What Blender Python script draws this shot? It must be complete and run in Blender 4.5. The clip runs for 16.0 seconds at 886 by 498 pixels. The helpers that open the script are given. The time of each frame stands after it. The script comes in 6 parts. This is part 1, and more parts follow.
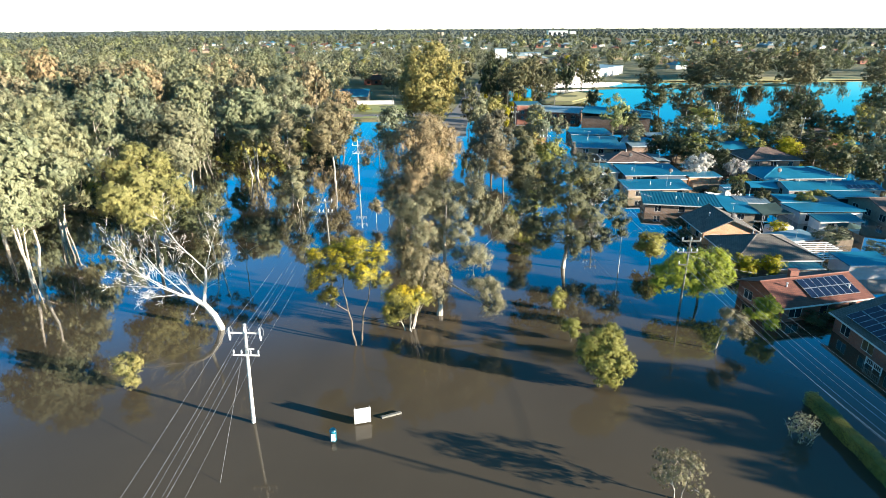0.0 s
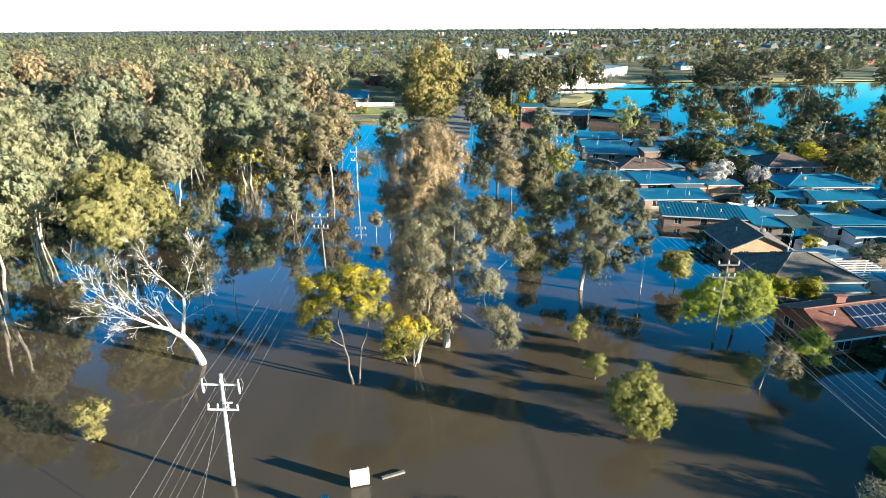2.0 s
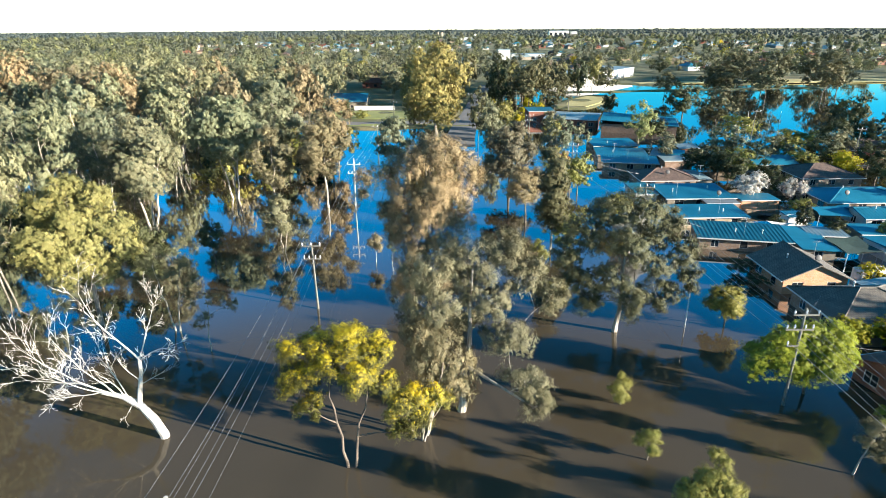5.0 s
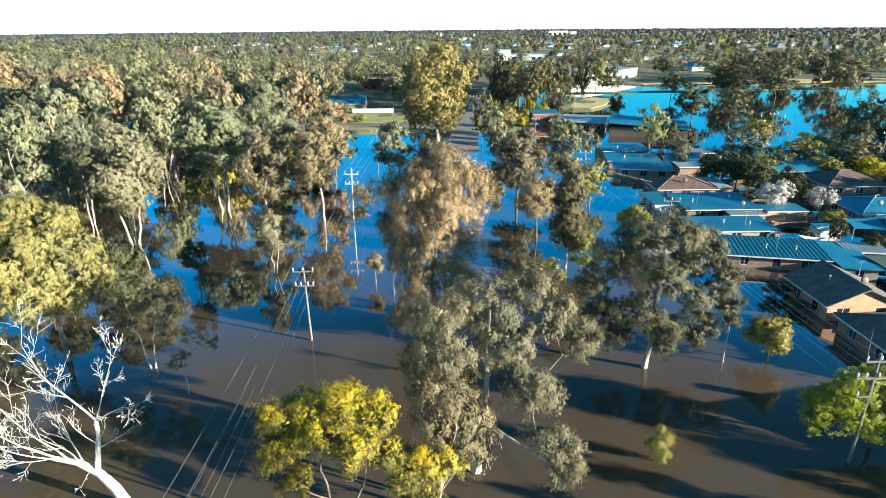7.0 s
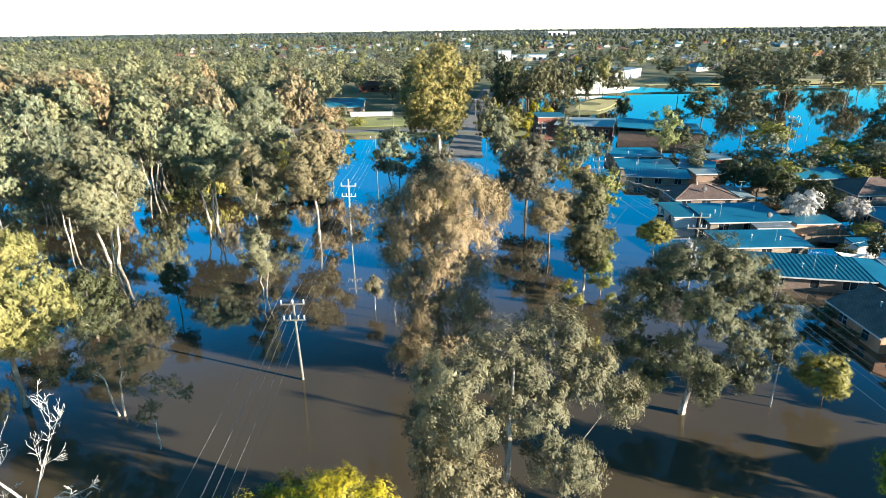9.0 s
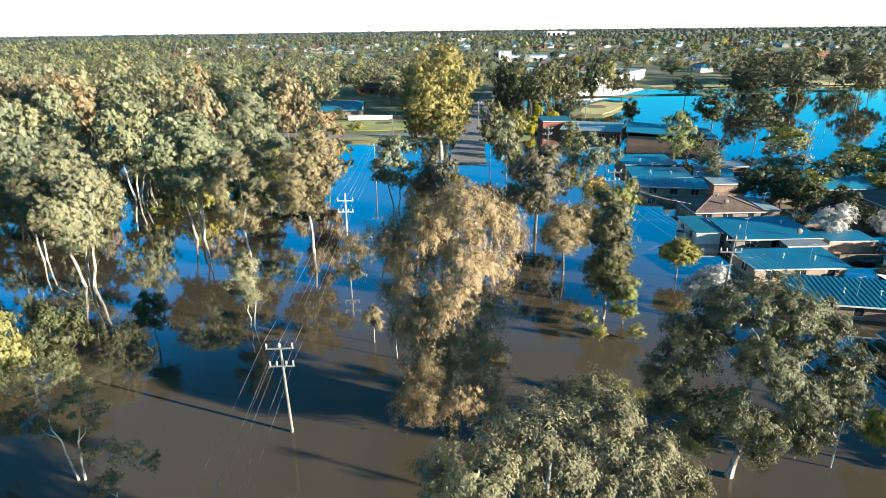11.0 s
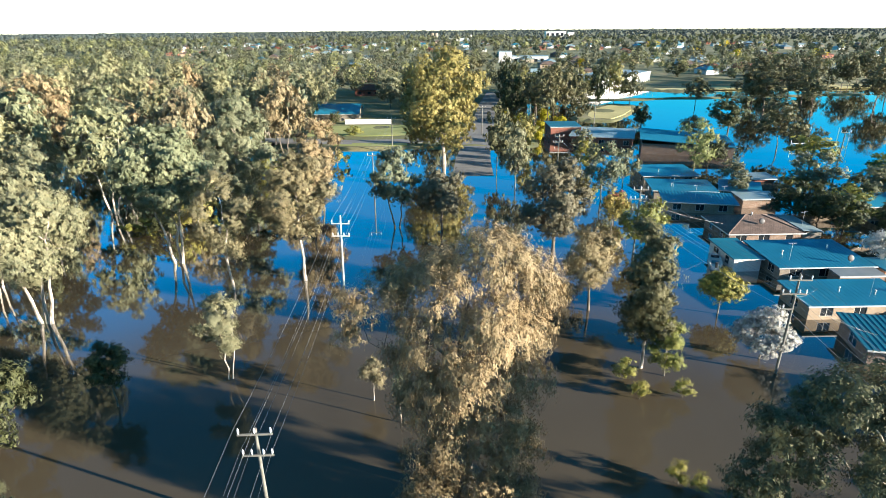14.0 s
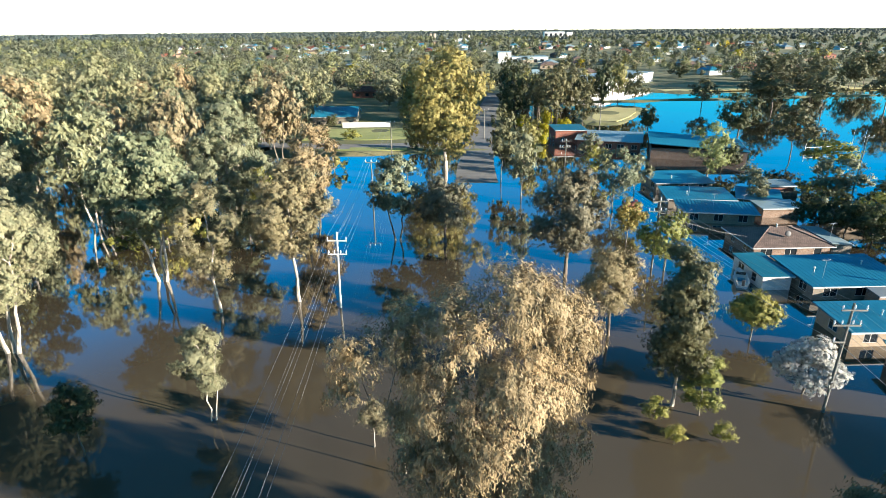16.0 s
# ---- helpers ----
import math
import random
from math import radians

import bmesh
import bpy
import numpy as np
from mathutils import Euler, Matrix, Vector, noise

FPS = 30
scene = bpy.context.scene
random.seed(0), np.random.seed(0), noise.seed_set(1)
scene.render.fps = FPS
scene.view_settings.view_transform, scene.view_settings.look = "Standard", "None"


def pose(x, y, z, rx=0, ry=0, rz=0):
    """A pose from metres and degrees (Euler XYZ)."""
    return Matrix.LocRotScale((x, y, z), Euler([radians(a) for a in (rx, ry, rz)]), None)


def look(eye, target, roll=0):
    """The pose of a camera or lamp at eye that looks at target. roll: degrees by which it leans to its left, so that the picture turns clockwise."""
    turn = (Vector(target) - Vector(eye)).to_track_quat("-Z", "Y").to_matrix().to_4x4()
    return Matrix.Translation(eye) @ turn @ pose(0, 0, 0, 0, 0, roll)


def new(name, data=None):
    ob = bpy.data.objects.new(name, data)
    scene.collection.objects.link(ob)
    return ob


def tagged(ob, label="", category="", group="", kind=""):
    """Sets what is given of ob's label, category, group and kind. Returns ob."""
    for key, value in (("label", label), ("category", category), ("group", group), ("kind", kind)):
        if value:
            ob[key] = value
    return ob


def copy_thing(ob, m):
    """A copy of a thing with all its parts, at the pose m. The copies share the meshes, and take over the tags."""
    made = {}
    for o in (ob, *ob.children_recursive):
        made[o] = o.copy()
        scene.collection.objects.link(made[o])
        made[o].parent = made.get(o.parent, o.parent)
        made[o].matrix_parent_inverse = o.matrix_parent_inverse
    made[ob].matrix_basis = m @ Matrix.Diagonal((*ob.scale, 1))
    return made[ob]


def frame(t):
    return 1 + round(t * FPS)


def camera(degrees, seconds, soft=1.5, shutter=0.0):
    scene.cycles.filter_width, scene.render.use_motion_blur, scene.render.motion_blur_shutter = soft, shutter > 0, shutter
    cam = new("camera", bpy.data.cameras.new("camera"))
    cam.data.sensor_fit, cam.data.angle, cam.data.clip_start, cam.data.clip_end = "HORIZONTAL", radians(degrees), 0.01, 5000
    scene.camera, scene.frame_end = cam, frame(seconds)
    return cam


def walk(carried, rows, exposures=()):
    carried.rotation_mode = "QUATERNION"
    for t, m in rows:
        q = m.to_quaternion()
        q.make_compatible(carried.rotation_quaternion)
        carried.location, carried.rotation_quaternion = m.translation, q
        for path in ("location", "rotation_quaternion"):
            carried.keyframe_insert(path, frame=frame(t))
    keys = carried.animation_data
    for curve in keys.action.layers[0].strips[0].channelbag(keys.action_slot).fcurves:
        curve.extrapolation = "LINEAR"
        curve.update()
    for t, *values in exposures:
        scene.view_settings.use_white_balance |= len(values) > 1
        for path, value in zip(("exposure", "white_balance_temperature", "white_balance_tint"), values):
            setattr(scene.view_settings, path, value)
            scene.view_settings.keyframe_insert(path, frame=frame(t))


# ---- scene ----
cam = camera(73.8, 16.0, soft=0.8)
PATH = [
    (0, (0.493, -0.828, 35.298), (0.511, 1.04, 34.583), -0.3),
    (1.5, (-0.065, 5.395, 35.149), (-0.047, 7.263, 34.434), -0.3),
    (3.5, (-0.885, 13.723, 34.971), (-0.866, 15.591, 34.257), -0.3),
    (7, (-2.434, 28.475, 34.658), (-2.41, 30.344, 33.945), -0.5),
    (9, (-3.153, 36.783, 34.496), (-3.127, 38.652, 33.785), -0.7),
    (12.5, (-4.563, 50.847, 34.82), (-4.528, 52.716, 34.109), -0.6),
    (14.5, (-5.434, 58.195, 34.672), (-5.392, 60.063, 33.96), -0.4),
    (16, (-6.0, 63.442, 34.582), (-5.953, 65.311, 33.871), -0.5),
]
walk(cam, [(t, look(eye, target, roll)) for t, eye, target, roll in PATH], [(0, 2.42), (16, 2.42)])

# ---- world, sun ----
SUN_DIR = Vector((0.929, -0.371, math.tan(radians(11.0)))).normalized()
SUN_EL = math.asin(SUN_DIR.z)
world = bpy.data.worlds.new("world")
scene.world = world
world.use_nodes = True
wn = world.node_tree
wn.nodes.clear()
sky = wn.nodes.new("ShaderNodeTexSky")
sky.sky_type = "NISHITA"
sky.sun_disc = False
sky.sun_elevation = SUN_EL
sky.sun_rotation = math.atan2(SUN_DIR.x, SUN_DIR.y)
sky.air_density, sky.dust_density, sky.ozone_density = 1.0, 0.25, 1.5
# clear evening air: pale at the horizon, azure above it, dim towards the zenith
tc = wn.nodes.new("ShaderNodeTexCoord")
xyz = wn.nodes.new("ShaderNodeSeparateXYZ")
wn.links.new(tc.outputs["Generated"], xyz.inputs[0])
grade = wn.nodes.new("ShaderNodeValToRGB")
AIR = ((0.0, (0.9, 1.1, 1.6)), (0.03, (0.62, 0.98, 1.4)), (0.065, (0.18, 0.60, 0.86)), (0.10, (0.020, 0.40, 0.64)), (0.19, (0.0, 0.31, 0.55)), (0.42, (0.0, 0.38, 0.66)), (0.65, (0.16, 0.42, 0.52)), (1.0, (0.32, 0.58, 0.58)))
while len(grade.color_ramp.elements) < len(AIR):
    grade.color_ramp.elements.new(0.5)
for e, (pos, c) in zip(grade.color_ramp.elements, AIR):
    e.position, e.color = pos, (*c, 1)
wn.links.new(xyz.outputs[2], grade.inputs[0])
cool = wn.nodes.new("ShaderNodeMix")
cool.data_type, cool.blend_type = "RGBA", "MULTIPLY"
cool.inputs[0].default_value = 1.0
bg = wn.nodes.new("ShaderNodeBackground")
bg.inputs["Strength"].default_value = 0.095
wo = wn.nodes.new("ShaderNodeOutputWorld")
wn.links.new(sky.outputs[0], cool.inputs[6])
wn.links.new(grade.outputs[0], cool.inputs[7])
wn.links.new(cool.outputs[2], bg.inputs["Color"])
wn.links.new(bg.outputs[0], wo.inputs["Surface"])
sun_data = bpy.data.lights.new("sun", "SUN")
sun_data.energy, sun_data.angle, sun_data.color = 4.7, radians(0.6), (1.0, 0.90, 0.76)
sun = new("sun", sun_data)
sun.matrix_world = look(SUN_DIR * 300, (0, 0, 0))


# ---- materials ----
def ramp(nt, fac, stops):
    r = nt.nodes.new("ShaderNodeValToRGB")
    el = r.color_ramp.elements
    while len(el) < len(stops):
        el.new(0.5)
    for e, (p, c) in zip(el, stops):
        e.position, e.color = p, (*c, 1)
    nt.links.new(fac, r.inputs[0])
    return r.outputs[0]


def tex_noise(nt, scale, detail=4.0, vec=None, rough=0.6):
    n = nt.nodes.new("ShaderNodeTexNoise")
    n.inputs["Scale"].default_value, n.inputs["Detail"].default_value = scale, detail
    n.inputs["Roughness"].default_value = rough
    if vec is not None:
        nt.links.new(vec, n.inputs["Vector"])
    return n.outputs["Fac"]


def mixed(nt, fac, a, b, mode="MIX"):
    m = nt.nodes.new("ShaderNodeMix")
    m.data_type, m.blend_type = "RGBA", mode
    for sock, v in ((m.inputs[0], fac), (m.inputs[6], a), (m.inputs[7], b)):
        if isinstance(v, (int, float)):
            sock.default_value = v
        elif isinstance(v, tuple):
            sock.default_value = (*v, 1)
        else:
            nt.links.new(v, sock)
    return m.outputs[2]


def bump(nt, height, strength, dist, target):
    b = nt.nodes.new("ShaderNodeBump")
    b.inputs["Strength"].default_value, b.inputs["Distance"].default_value = strength, dist
    nt.links.new(height, b.inputs["Height"])
    nt.links.new(b.outputs[0], target.inputs["Normal"])


def base(name, rough=0.7, metal=0.0):
    m = bpy.data.materials.new(name)
    m.use_nodes = True
    nt = m.node_tree
    p = nt.nodes["Principled BSDF"]
    p.inputs["Roughness"].default_value, p.inputs["Metallic"].default_value = rough, metal
    return m, nt, p


def coords(nt):
    return nt.nodes.new("ShaderNodeTexCoord").outputs["Object"]


def plain(name, dark, light, rough=0.7, scale=3.0, metal=0.0, grain=0.0, fine=25.0):
    """Two tones blended by coarse stains and fine grain."""
    m, nt, p = base(name, rough, metal)
    vec = coords(nt)
    big = ramp(nt, tex_noise(nt, scale, 5, vec), [(0.3, dark), (0.7, light)])
    small = ramp(nt, tex_noise(nt, fine, 3, vec), [(0.3, (0.72, 0.72, 0.72)), (0.7, (1.0, 1.0, 1.0))])
    nt.links.new(mixed(nt, 1.0, big, small, "MULTIPLY"), p.inputs["Base Color"])
    if grain:
        bump(nt, tex_noise(nt, fine, 3, vec), grain, 0.02, p)
    return m


def leaf(name, dark, light, tip=None, tip_share=0.0, through_light=0.16, patch_scale=0.35, patch_tones=((0.68, 0.72, 0.72), (1.12, 1.06, 1.0))):
    m, nt, p = base(name, 0.5)
    p.inputs["Specular IOR Level"].default_value = 0.15
    geo = nt.nodes.new("ShaderNodeNewGeometry")
    info = nt.nodes.new("ShaderNodeObjectInfo")
    vec = coords(nt)
    spread = nt.nodes.new("ShaderNodeMath")
    spread.operation = "MULTIPLY_ADD"
    spread.inputs[1].default_value = 0.25
    nt.links.new(geo.outputs["Random Per Island"], spread.inputs[0])
    nt.links.new(tex_noise(nt, 1.7, 3, vec), spread.inputs[2])
    tone = ramp(nt, spread.outputs[0], [(0.36, dark), (0.86, light)])
    patch = ramp(nt, tex_noise(nt, patch_scale, 3, vec), [(0.28 + 0.44 * i / (len(patch_tones) - 1), c) for i, c in enumerate(patch_tones)])
    col = mixed(nt, 1.0, tone, patch, "MULTIPLY")
    per_tree = ramp(nt, info.outputs["Random"], [(0.0, (0.80, 0.88, 1.02)), (1.0, (1.06, 1.01, 1.08))])
    col = mixed(nt, 1.0, col, per_tree, "MULTIPLY")
    if tip:
        mask = ramp(nt, tex_noise(nt, 0.9, 4, vec), [(0.62 - tip_share, (0, 0, 0)), (0.70 - tip_share, (1, 1, 1))])
        col = mixed(nt, mask, col, tip)
    nt.links.new(col, p.inputs["Base Color"])
    tr = nt.nodes.new("ShaderNodeBsdfTranslucent")
    nt.links.new(col, tr.inputs["Color"])
    mx = nt.nodes.new("ShaderNodeMixShader")
    mx.inputs[0].default_value = through_light
    nt.links.new(p.outputs[0], mx.inputs[1])
    nt.links.new(tr.outputs[0], mx.inputs[2])
    nt.links.new(mx.outputs[0], nt.nodes["Material Output"].inputs["Surface"])
    return m


def bark(name, dark, light):
    m, nt, p = base(name, 0.8)
    vec = coords(nt)
    mp = nt.nodes.new("ShaderNodeMapping")
    mp.inputs["Scale"].default_value = (2.5, 2.5, 0.5)
    nt.links.new(vec, mp.inputs[0])
    n = tex_noise(nt, 1.6, 6, mp.outputs[0])
    nt.links.new(ramp(nt, n, [(0.35, dark), (0.6, light)]), p.inputs["Base Color"])
    bump(nt, n, 0.5, 0.03, p)
    return m


def water_material():
    """Turbid brown water below a mirror that strengthens towards grazing view."""
    m, nt, p = base("flood_water", 0.9)
    p.inputs["Specular IOR Level"].default_value = 0.0
    geo = nt.nodes.new("ShaderNodeNewGeometry")
    pos = geo.outputs["Position"]
    col = ramp(nt, tex_noise(nt, 0.03, 5, pos), [(0.3, (0.054, 0.043, 0.028)), (0.7, (0.070, 0.056, 0.037))])
    nt.links.new(col, p.inputs["Base Color"])
    mp = nt.nodes.new("ShaderNodeMapping")
    mp.inputs["Scale"].default_value = (1.0, 0.55, 1.0)
    mp.inputs["Rotation"].default_value = (0, 0, 0.5)
    nt.links.new(pos, mp.inputs[0])
    calm = ramp(nt, tex_noise(nt, 0.02, 3, pos), [(0.4, (0.15, 0.15, 0.15)), (0.65, (1, 1, 1))])
    rip = mixed(nt, 1.0, tex_noise(nt, 1.4, 3, mp.outputs[0]), calm, "MULTIPLY")
    mirror = nt.nodes.new("ShaderNodeBsdfAnisotropic")
    mirror.inputs["Roughness"].default_value = 0.045
    bump(nt, rip, 0.03, 0.05, mirror)
    fres = nt.nodes.new("ShaderNodeFresnel")
    fres.inputs["IOR"].default_value = 1.33
    share = ramp(nt, fres.outputs[0], [(f, (v, v, v)) for f, v in ((0.0, 0.02), (0.054, 0.06), (0.07, 0.16), (0.09, 0.33), (0.13, 0.57), (0.21, 0.76), (0.33, 0.92), (0.55, 0.97), (1.0, 1.0))])
    mx = nt.nodes.new("ShaderNodeMixShader")
    nt.links.new(share, mx.inputs[0])
    nt.links.new(p.outputs[0], mx.inputs[1])
    nt.links.new(mirror.outputs[0], mx.inputs[2])
    nt.links.new(mx.outputs[0], nt.nodes["Material Output"].inputs["Surface"])
    return m


def roof_tiles(name, dark, light, rough=0.75):
    m, nt, p = base(name, rough)
    vec = coords(nt)
    col = ramp(nt, tex_noise(nt, 0.9, 6, vec), [(0.3, dark), (0.7, light)])
    br = nt.nodes.new("ShaderNodeTexBrick")
    br.inputs["Scale"].default_value = 1.0
    br.inputs["Brick Width"].default_value, br.inputs["Row Height"].default_value = 0.30, 0.33
    br.inputs["Mortar Size"].default_value = 0.03
    br.inputs["Color1"].default_value, br.inputs["Color2"].default_value = (0.8, 0.8, 0.8, 1), (1, 1, 1, 1)
    br.inputs["Mortar"].default_value = (0.45, 0.45, 0.45, 1)
    nt.links.new(vec, br.inputs["Vector"])
    nt.links.new(mixed(nt, 1.0, col, br.outputs["Color"], "MULTIPLY"), p.inputs["Base Color"])
    bump(nt, br.outputs["Color"], 0.6, 0.03, p)
    return m


def brick_wall(name, c1, c2, mortar):
    m, nt, p = base(name, 0.85)
    vec = coords(nt)
    sep = nt.nodes.new("ShaderNodeSeparateXYZ")
    nt.links.new(vec, sep.inputs[0])
    add = nt.nodes.new("ShaderNodeMath")
    nt.links.new(sep.outputs[0], add.inputs[0])
    nt.links.new(sep.outputs[1], add.inputs[1])
    com = nt.nodes.new("ShaderNodeCombineXYZ")
    nt.links.new(add.outputs[0], com.inputs[0])
    nt.links.new(sep.outputs[2], com.inputs[1])
    br = nt.nodes.new("ShaderNodeTexBrick")
    br.inputs["Scale"].default_value = 1.0
    br.inputs["Brick Width"].default_value, br.inputs["Row Height"].default_value = 0.24, 0.086
    br.inputs["Mortar Size"].default_value = 0.010
    br.inputs["Color1"].default_value, br.inputs["Color2"].default_value = (*c1, 1), (*c2, 1)
    br.inputs["Mortar"].default_value = (*mortar, 1)
    nt.links.new(com.outputs[0], br.inputs["Vector"])
    stain = ramp(nt, tex_noise(nt, 0.8, 5, vec), [(0.3, (0.75, 0.75, 0.75)), (0.7, (1.05, 1.05, 1.05))])
    nt.links.new(mixed(nt, 1.0, br.outputs["Color"], stain, "MULTIPLY"), p.inputs["Base Color"])
    bump(nt, br.outputs["Fac"], -0.3, 0.01, p)
    return m


def glass_pane():
    m, nt, p = base("window_glass", 0.05)
    p.inputs["Base Color"].default_value = (0.02, 0.025, 0.03, 1)
    return m


def ground_material():
    m, nt, p = base("ground_soil", 0.95)
    geo = nt.nodes.new("ShaderNodeNewGeometry")
    pos = geo.outputs["Position"]
    a = ramp(nt, tex_noise(nt, 0.03, 6, pos), [(0.35, (0.055, 0.065, 0.022)), (0.5, (0.11, 0.115, 0.04)), (0.68, (0.20, 0.175, 0.085))])
    b = ramp(nt, tex_noise(nt, 1.5, 4, pos), [(0.3, (0.7, 0.7, 0.7)), (0.7, (1.1, 1.1, 1.1))])
    nt.links.new(mixed(nt, 1.0, a, b, "MULTIPLY"), p.inputs["Base Color"])
    bump(nt, tex_noise(nt, 2.0, 4, pos), 0.6, 0.1, p)
    return m


WATER = water_material()
GROUND = ground_material()
ASPHALT = plain("asphalt", (0.12, 0.12, 0.115), (0.18, 0.175, 0.165), 0.9, 0.6, grain=0.3)
GRASS = plain("dry_lawn", (0.16, 0.19, 0.05), (0.30, 0.31, 0.10), 0.95, 0.08, grain=0.4, fine=4)
DRY_GRASS = plain("dry_grass", (0.30, 0.27, 0.10), (0.44, 0.39, 0.17), 0.95, 0.08, grain=0.4, fine=4)
GUM_OLIVE = leaf("gum_leaf_olive", (0.172, 0.176, 0.090), (0.276, 0.274, 0.142))
GUM_GREY = leaf("gum_leaf_grey_green", (0.150, 0.156, 0.086), (0.242, 0.245, 0.138))
GUM_GOLD = leaf("gum_leaf_golden", (0.205, 0.180, 0.058), (0.325, 0.280, 0.090))
GUM_RUST = leaf("gum_leaf_rusty", (0.212, 0.166, 0.086), (0.330, 0.256, 0.136))
GUM_DEEP = leaf("gum_leaf_deep_olive", (0.088, 0.088, 0.042), (0.158, 0.150, 0.072))
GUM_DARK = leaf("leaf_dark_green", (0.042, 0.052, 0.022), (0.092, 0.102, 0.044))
GUM_PURPLE = leaf("leaf_grey_purple", (0.122, 0.110, 0.066), (0.191, 0.167, 0.099))
WATTLE_BLOOM = leaf("wattle_blossom", (0.30, 0.25, 0.02), (0.58, 0.47, 0.025))
WATTLE = leaf("wattle_leaf", (0.060, 0.064, 0.016), (0.190, 0.165, 0.040))
LIME = leaf("lime_leaf", (0.200, 0.260, 0.030), (0.400, 0.450, 0.070), through_light=0.45)
BUSH = leaf("bush_leaf", (0.155, 0.158, 0.034), (0.320, 0.298, 0.074))
SHRUB_YELLOW = leaf("yellow_shrub_leaf", (0.22, 0.21, 0.014), (0.52, 0.45, 0.03), through_light=0.35)
PALE_LIME = leaf("pale_blossom_leaf", (0.15, 0.18, 0.06), (0.36, 0.38, 0.16), through_light=0.35)
BLOSSOM = leaf("white_blossom", (0.40, 0.37, 0.30), (0.70, 0.66, 0.56))
CRIMSON = leaf("crimson_blossom", (0.28, 0.05, 0.05), (0.46, 0.11, 0.10))
AUTUMN = leaf("brown_leaf", (0.158, 0.138, 0.072), (0.255, 0.218, 0.114))
FAR_LEAF = leaf("far_tree_leaf", (0.108, 0.106, 0.058), (0.155, 0.150, 0.085), patch_scale=0.03, patch_tones=((0.40, 0.46, 0.46), (0.95, 0.95, 0.95), (0.5, 0.56, 0.58), (1.5, 1.5, 1.0), (1.0, 0.94, 0.90)))
# distance haze is put into this leaf colour as a cooler grey
HAZE_LEAF = leaf("hazed_horizon_leaf", (0.050, 0.066, 0.060), (0.105, 0.125, 0.110), patch_scale=0.01)
BARK_PALE = bark("pale_gum_bark", (0.16, 0.13, 0.10), (0.40, 0.36, 0.305))
BARK_GREY = bark("grey_bark", (0.075, 0.06, 0.048), (0.19, 0.165, 0.13))
BARK_DARK = bark("dark_bark", (0.045, 0.035, 0.028), (0.13, 0.10, 0.075))
BARK_DEAD = bark("bleached_dead_wood", (0.26, 0.24, 0.21), (0.48, 0.46, 0.42))
POLE_WHITE = plain("bleached_timber", (0.40, 0.38, 0.34), (0.60, 0.58, 0.54), 0.8, 2.0)
POLE_GREY = plain("weathered_timber", (0.10, 0.10, 0.085), (0.19, 0.18, 0.155), 0.85, 2.0)
STEEL = plain("galvanised_steel", (0.45, 0.46, 0.47), (0.62, 0.63, 0.64), 0.4, 3.0, 0.6)
PORCELAIN = plain("porcelain", (0.70, 0.70, 0.70), (0.82, 0.82, 0.80), 0.25)
WIRE = plain("aluminium_wire", (0.22, 0.22, 0.22), (0.32, 0.32, 0.32), 0.5, metal=0.3)
# grey sheet roofs: the mirrored sky's blue is put into these two colours
METAL_BLUE = plain("sky_tinted_sheet_roof", (0.008, 0.120, 0.190), (0.016, 0.175, 0.265), 0.36, 0.35)
METAL_TEAL = plain("sky_tinted_teal_roof", (0.006, 0.095, 0.140), (0.014, 0.140, 0.185), 0.40, 0.35)
METAL_GREY = plain("grey_sheet_roof", (0.13, 0.15, 0.15), (0.20, 0.215, 0.215), 0.45, 0.35)
METAL_PALE = plain("pale_sheet_roof", (0.15, 0.22, 0.235), (0.24, 0.31, 0.325), 0.4, 0.35)
TILE_DARK = roof_tiles("charcoal_roof_tiles", (0.085, 0.074, 0.062), (0.165, 0.145, 0.120))
TILE_RED = roof_tiles("terracotta_roof_tiles", (0.105, 0.030, 0.017), (0.185, 0.058, 0.032))
TILE_BROWN = roof_tiles("brown_roof_tiles", (0.085, 0.055, 0.042), (0.165, 0.11, 0.085))
BRICK_RED = brick_wall("red_brick", (0.20, 0.055, 0.032), (0.28, 0.085, 0.05), (0.20, 0.13, 0.10))
BRICK_ORANGE = brick_wall("orange_brick", (0.44, 0.19, 0.085), (0.55, 0.26, 0.12), (0.45, 0.36, 0.28))
BRICK_CREAM = brick_wall("cream_brick", (0.25, 0.18, 0.11), (0.34, 0.255, 0.16), (0.30, 0.26, 0.22))
BRICK_BROWN = brick_wall("brown_brick", (0.15, 0.085, 0.055), (0.23, 0.14, 0.09), (0.28, 0.24, 0.2))
WHITE = plain("white_paint", (0.52, 0.52, 0.49), (0.66, 0.65, 0.62), 0.6, 1.5)
CREAM = plain("cream_paint", (0.17, 0.14, 0.105), (0.25, 0.215, 0.165), 0.7, 1.5)
FENCE = plain("fence_timber", (0.10, 0.075, 0.05), (0.22, 0.17, 0.12), 0.9, 1.5)
DARK = plain("dark_paint", (0.03, 0.03, 0.032), (0.06, 0.06, 0.062), 0.6)
BLUE = plain("blue_plastic", (0.008, 0.13, 0.19), (0.015, 0.19, 0.26), 0.4)
SOLAR = plain("solar_cell", (0.006, 0.012, 0.030), (0.010, 0.018, 0.045), 0.15)
for sheet in (METAL_BLUE, METAL_TEAL):
    sheet.node_tree.nodes["Principled BSDF"].inputs["Specular IOR Level"].default_value = 0.3
GLASS = glass_pane()
FENCE_GREEN = plain("shade_cloth", (0.008, 0.035, 0.028), (0.015, 0.055, 0.042), 0.9)


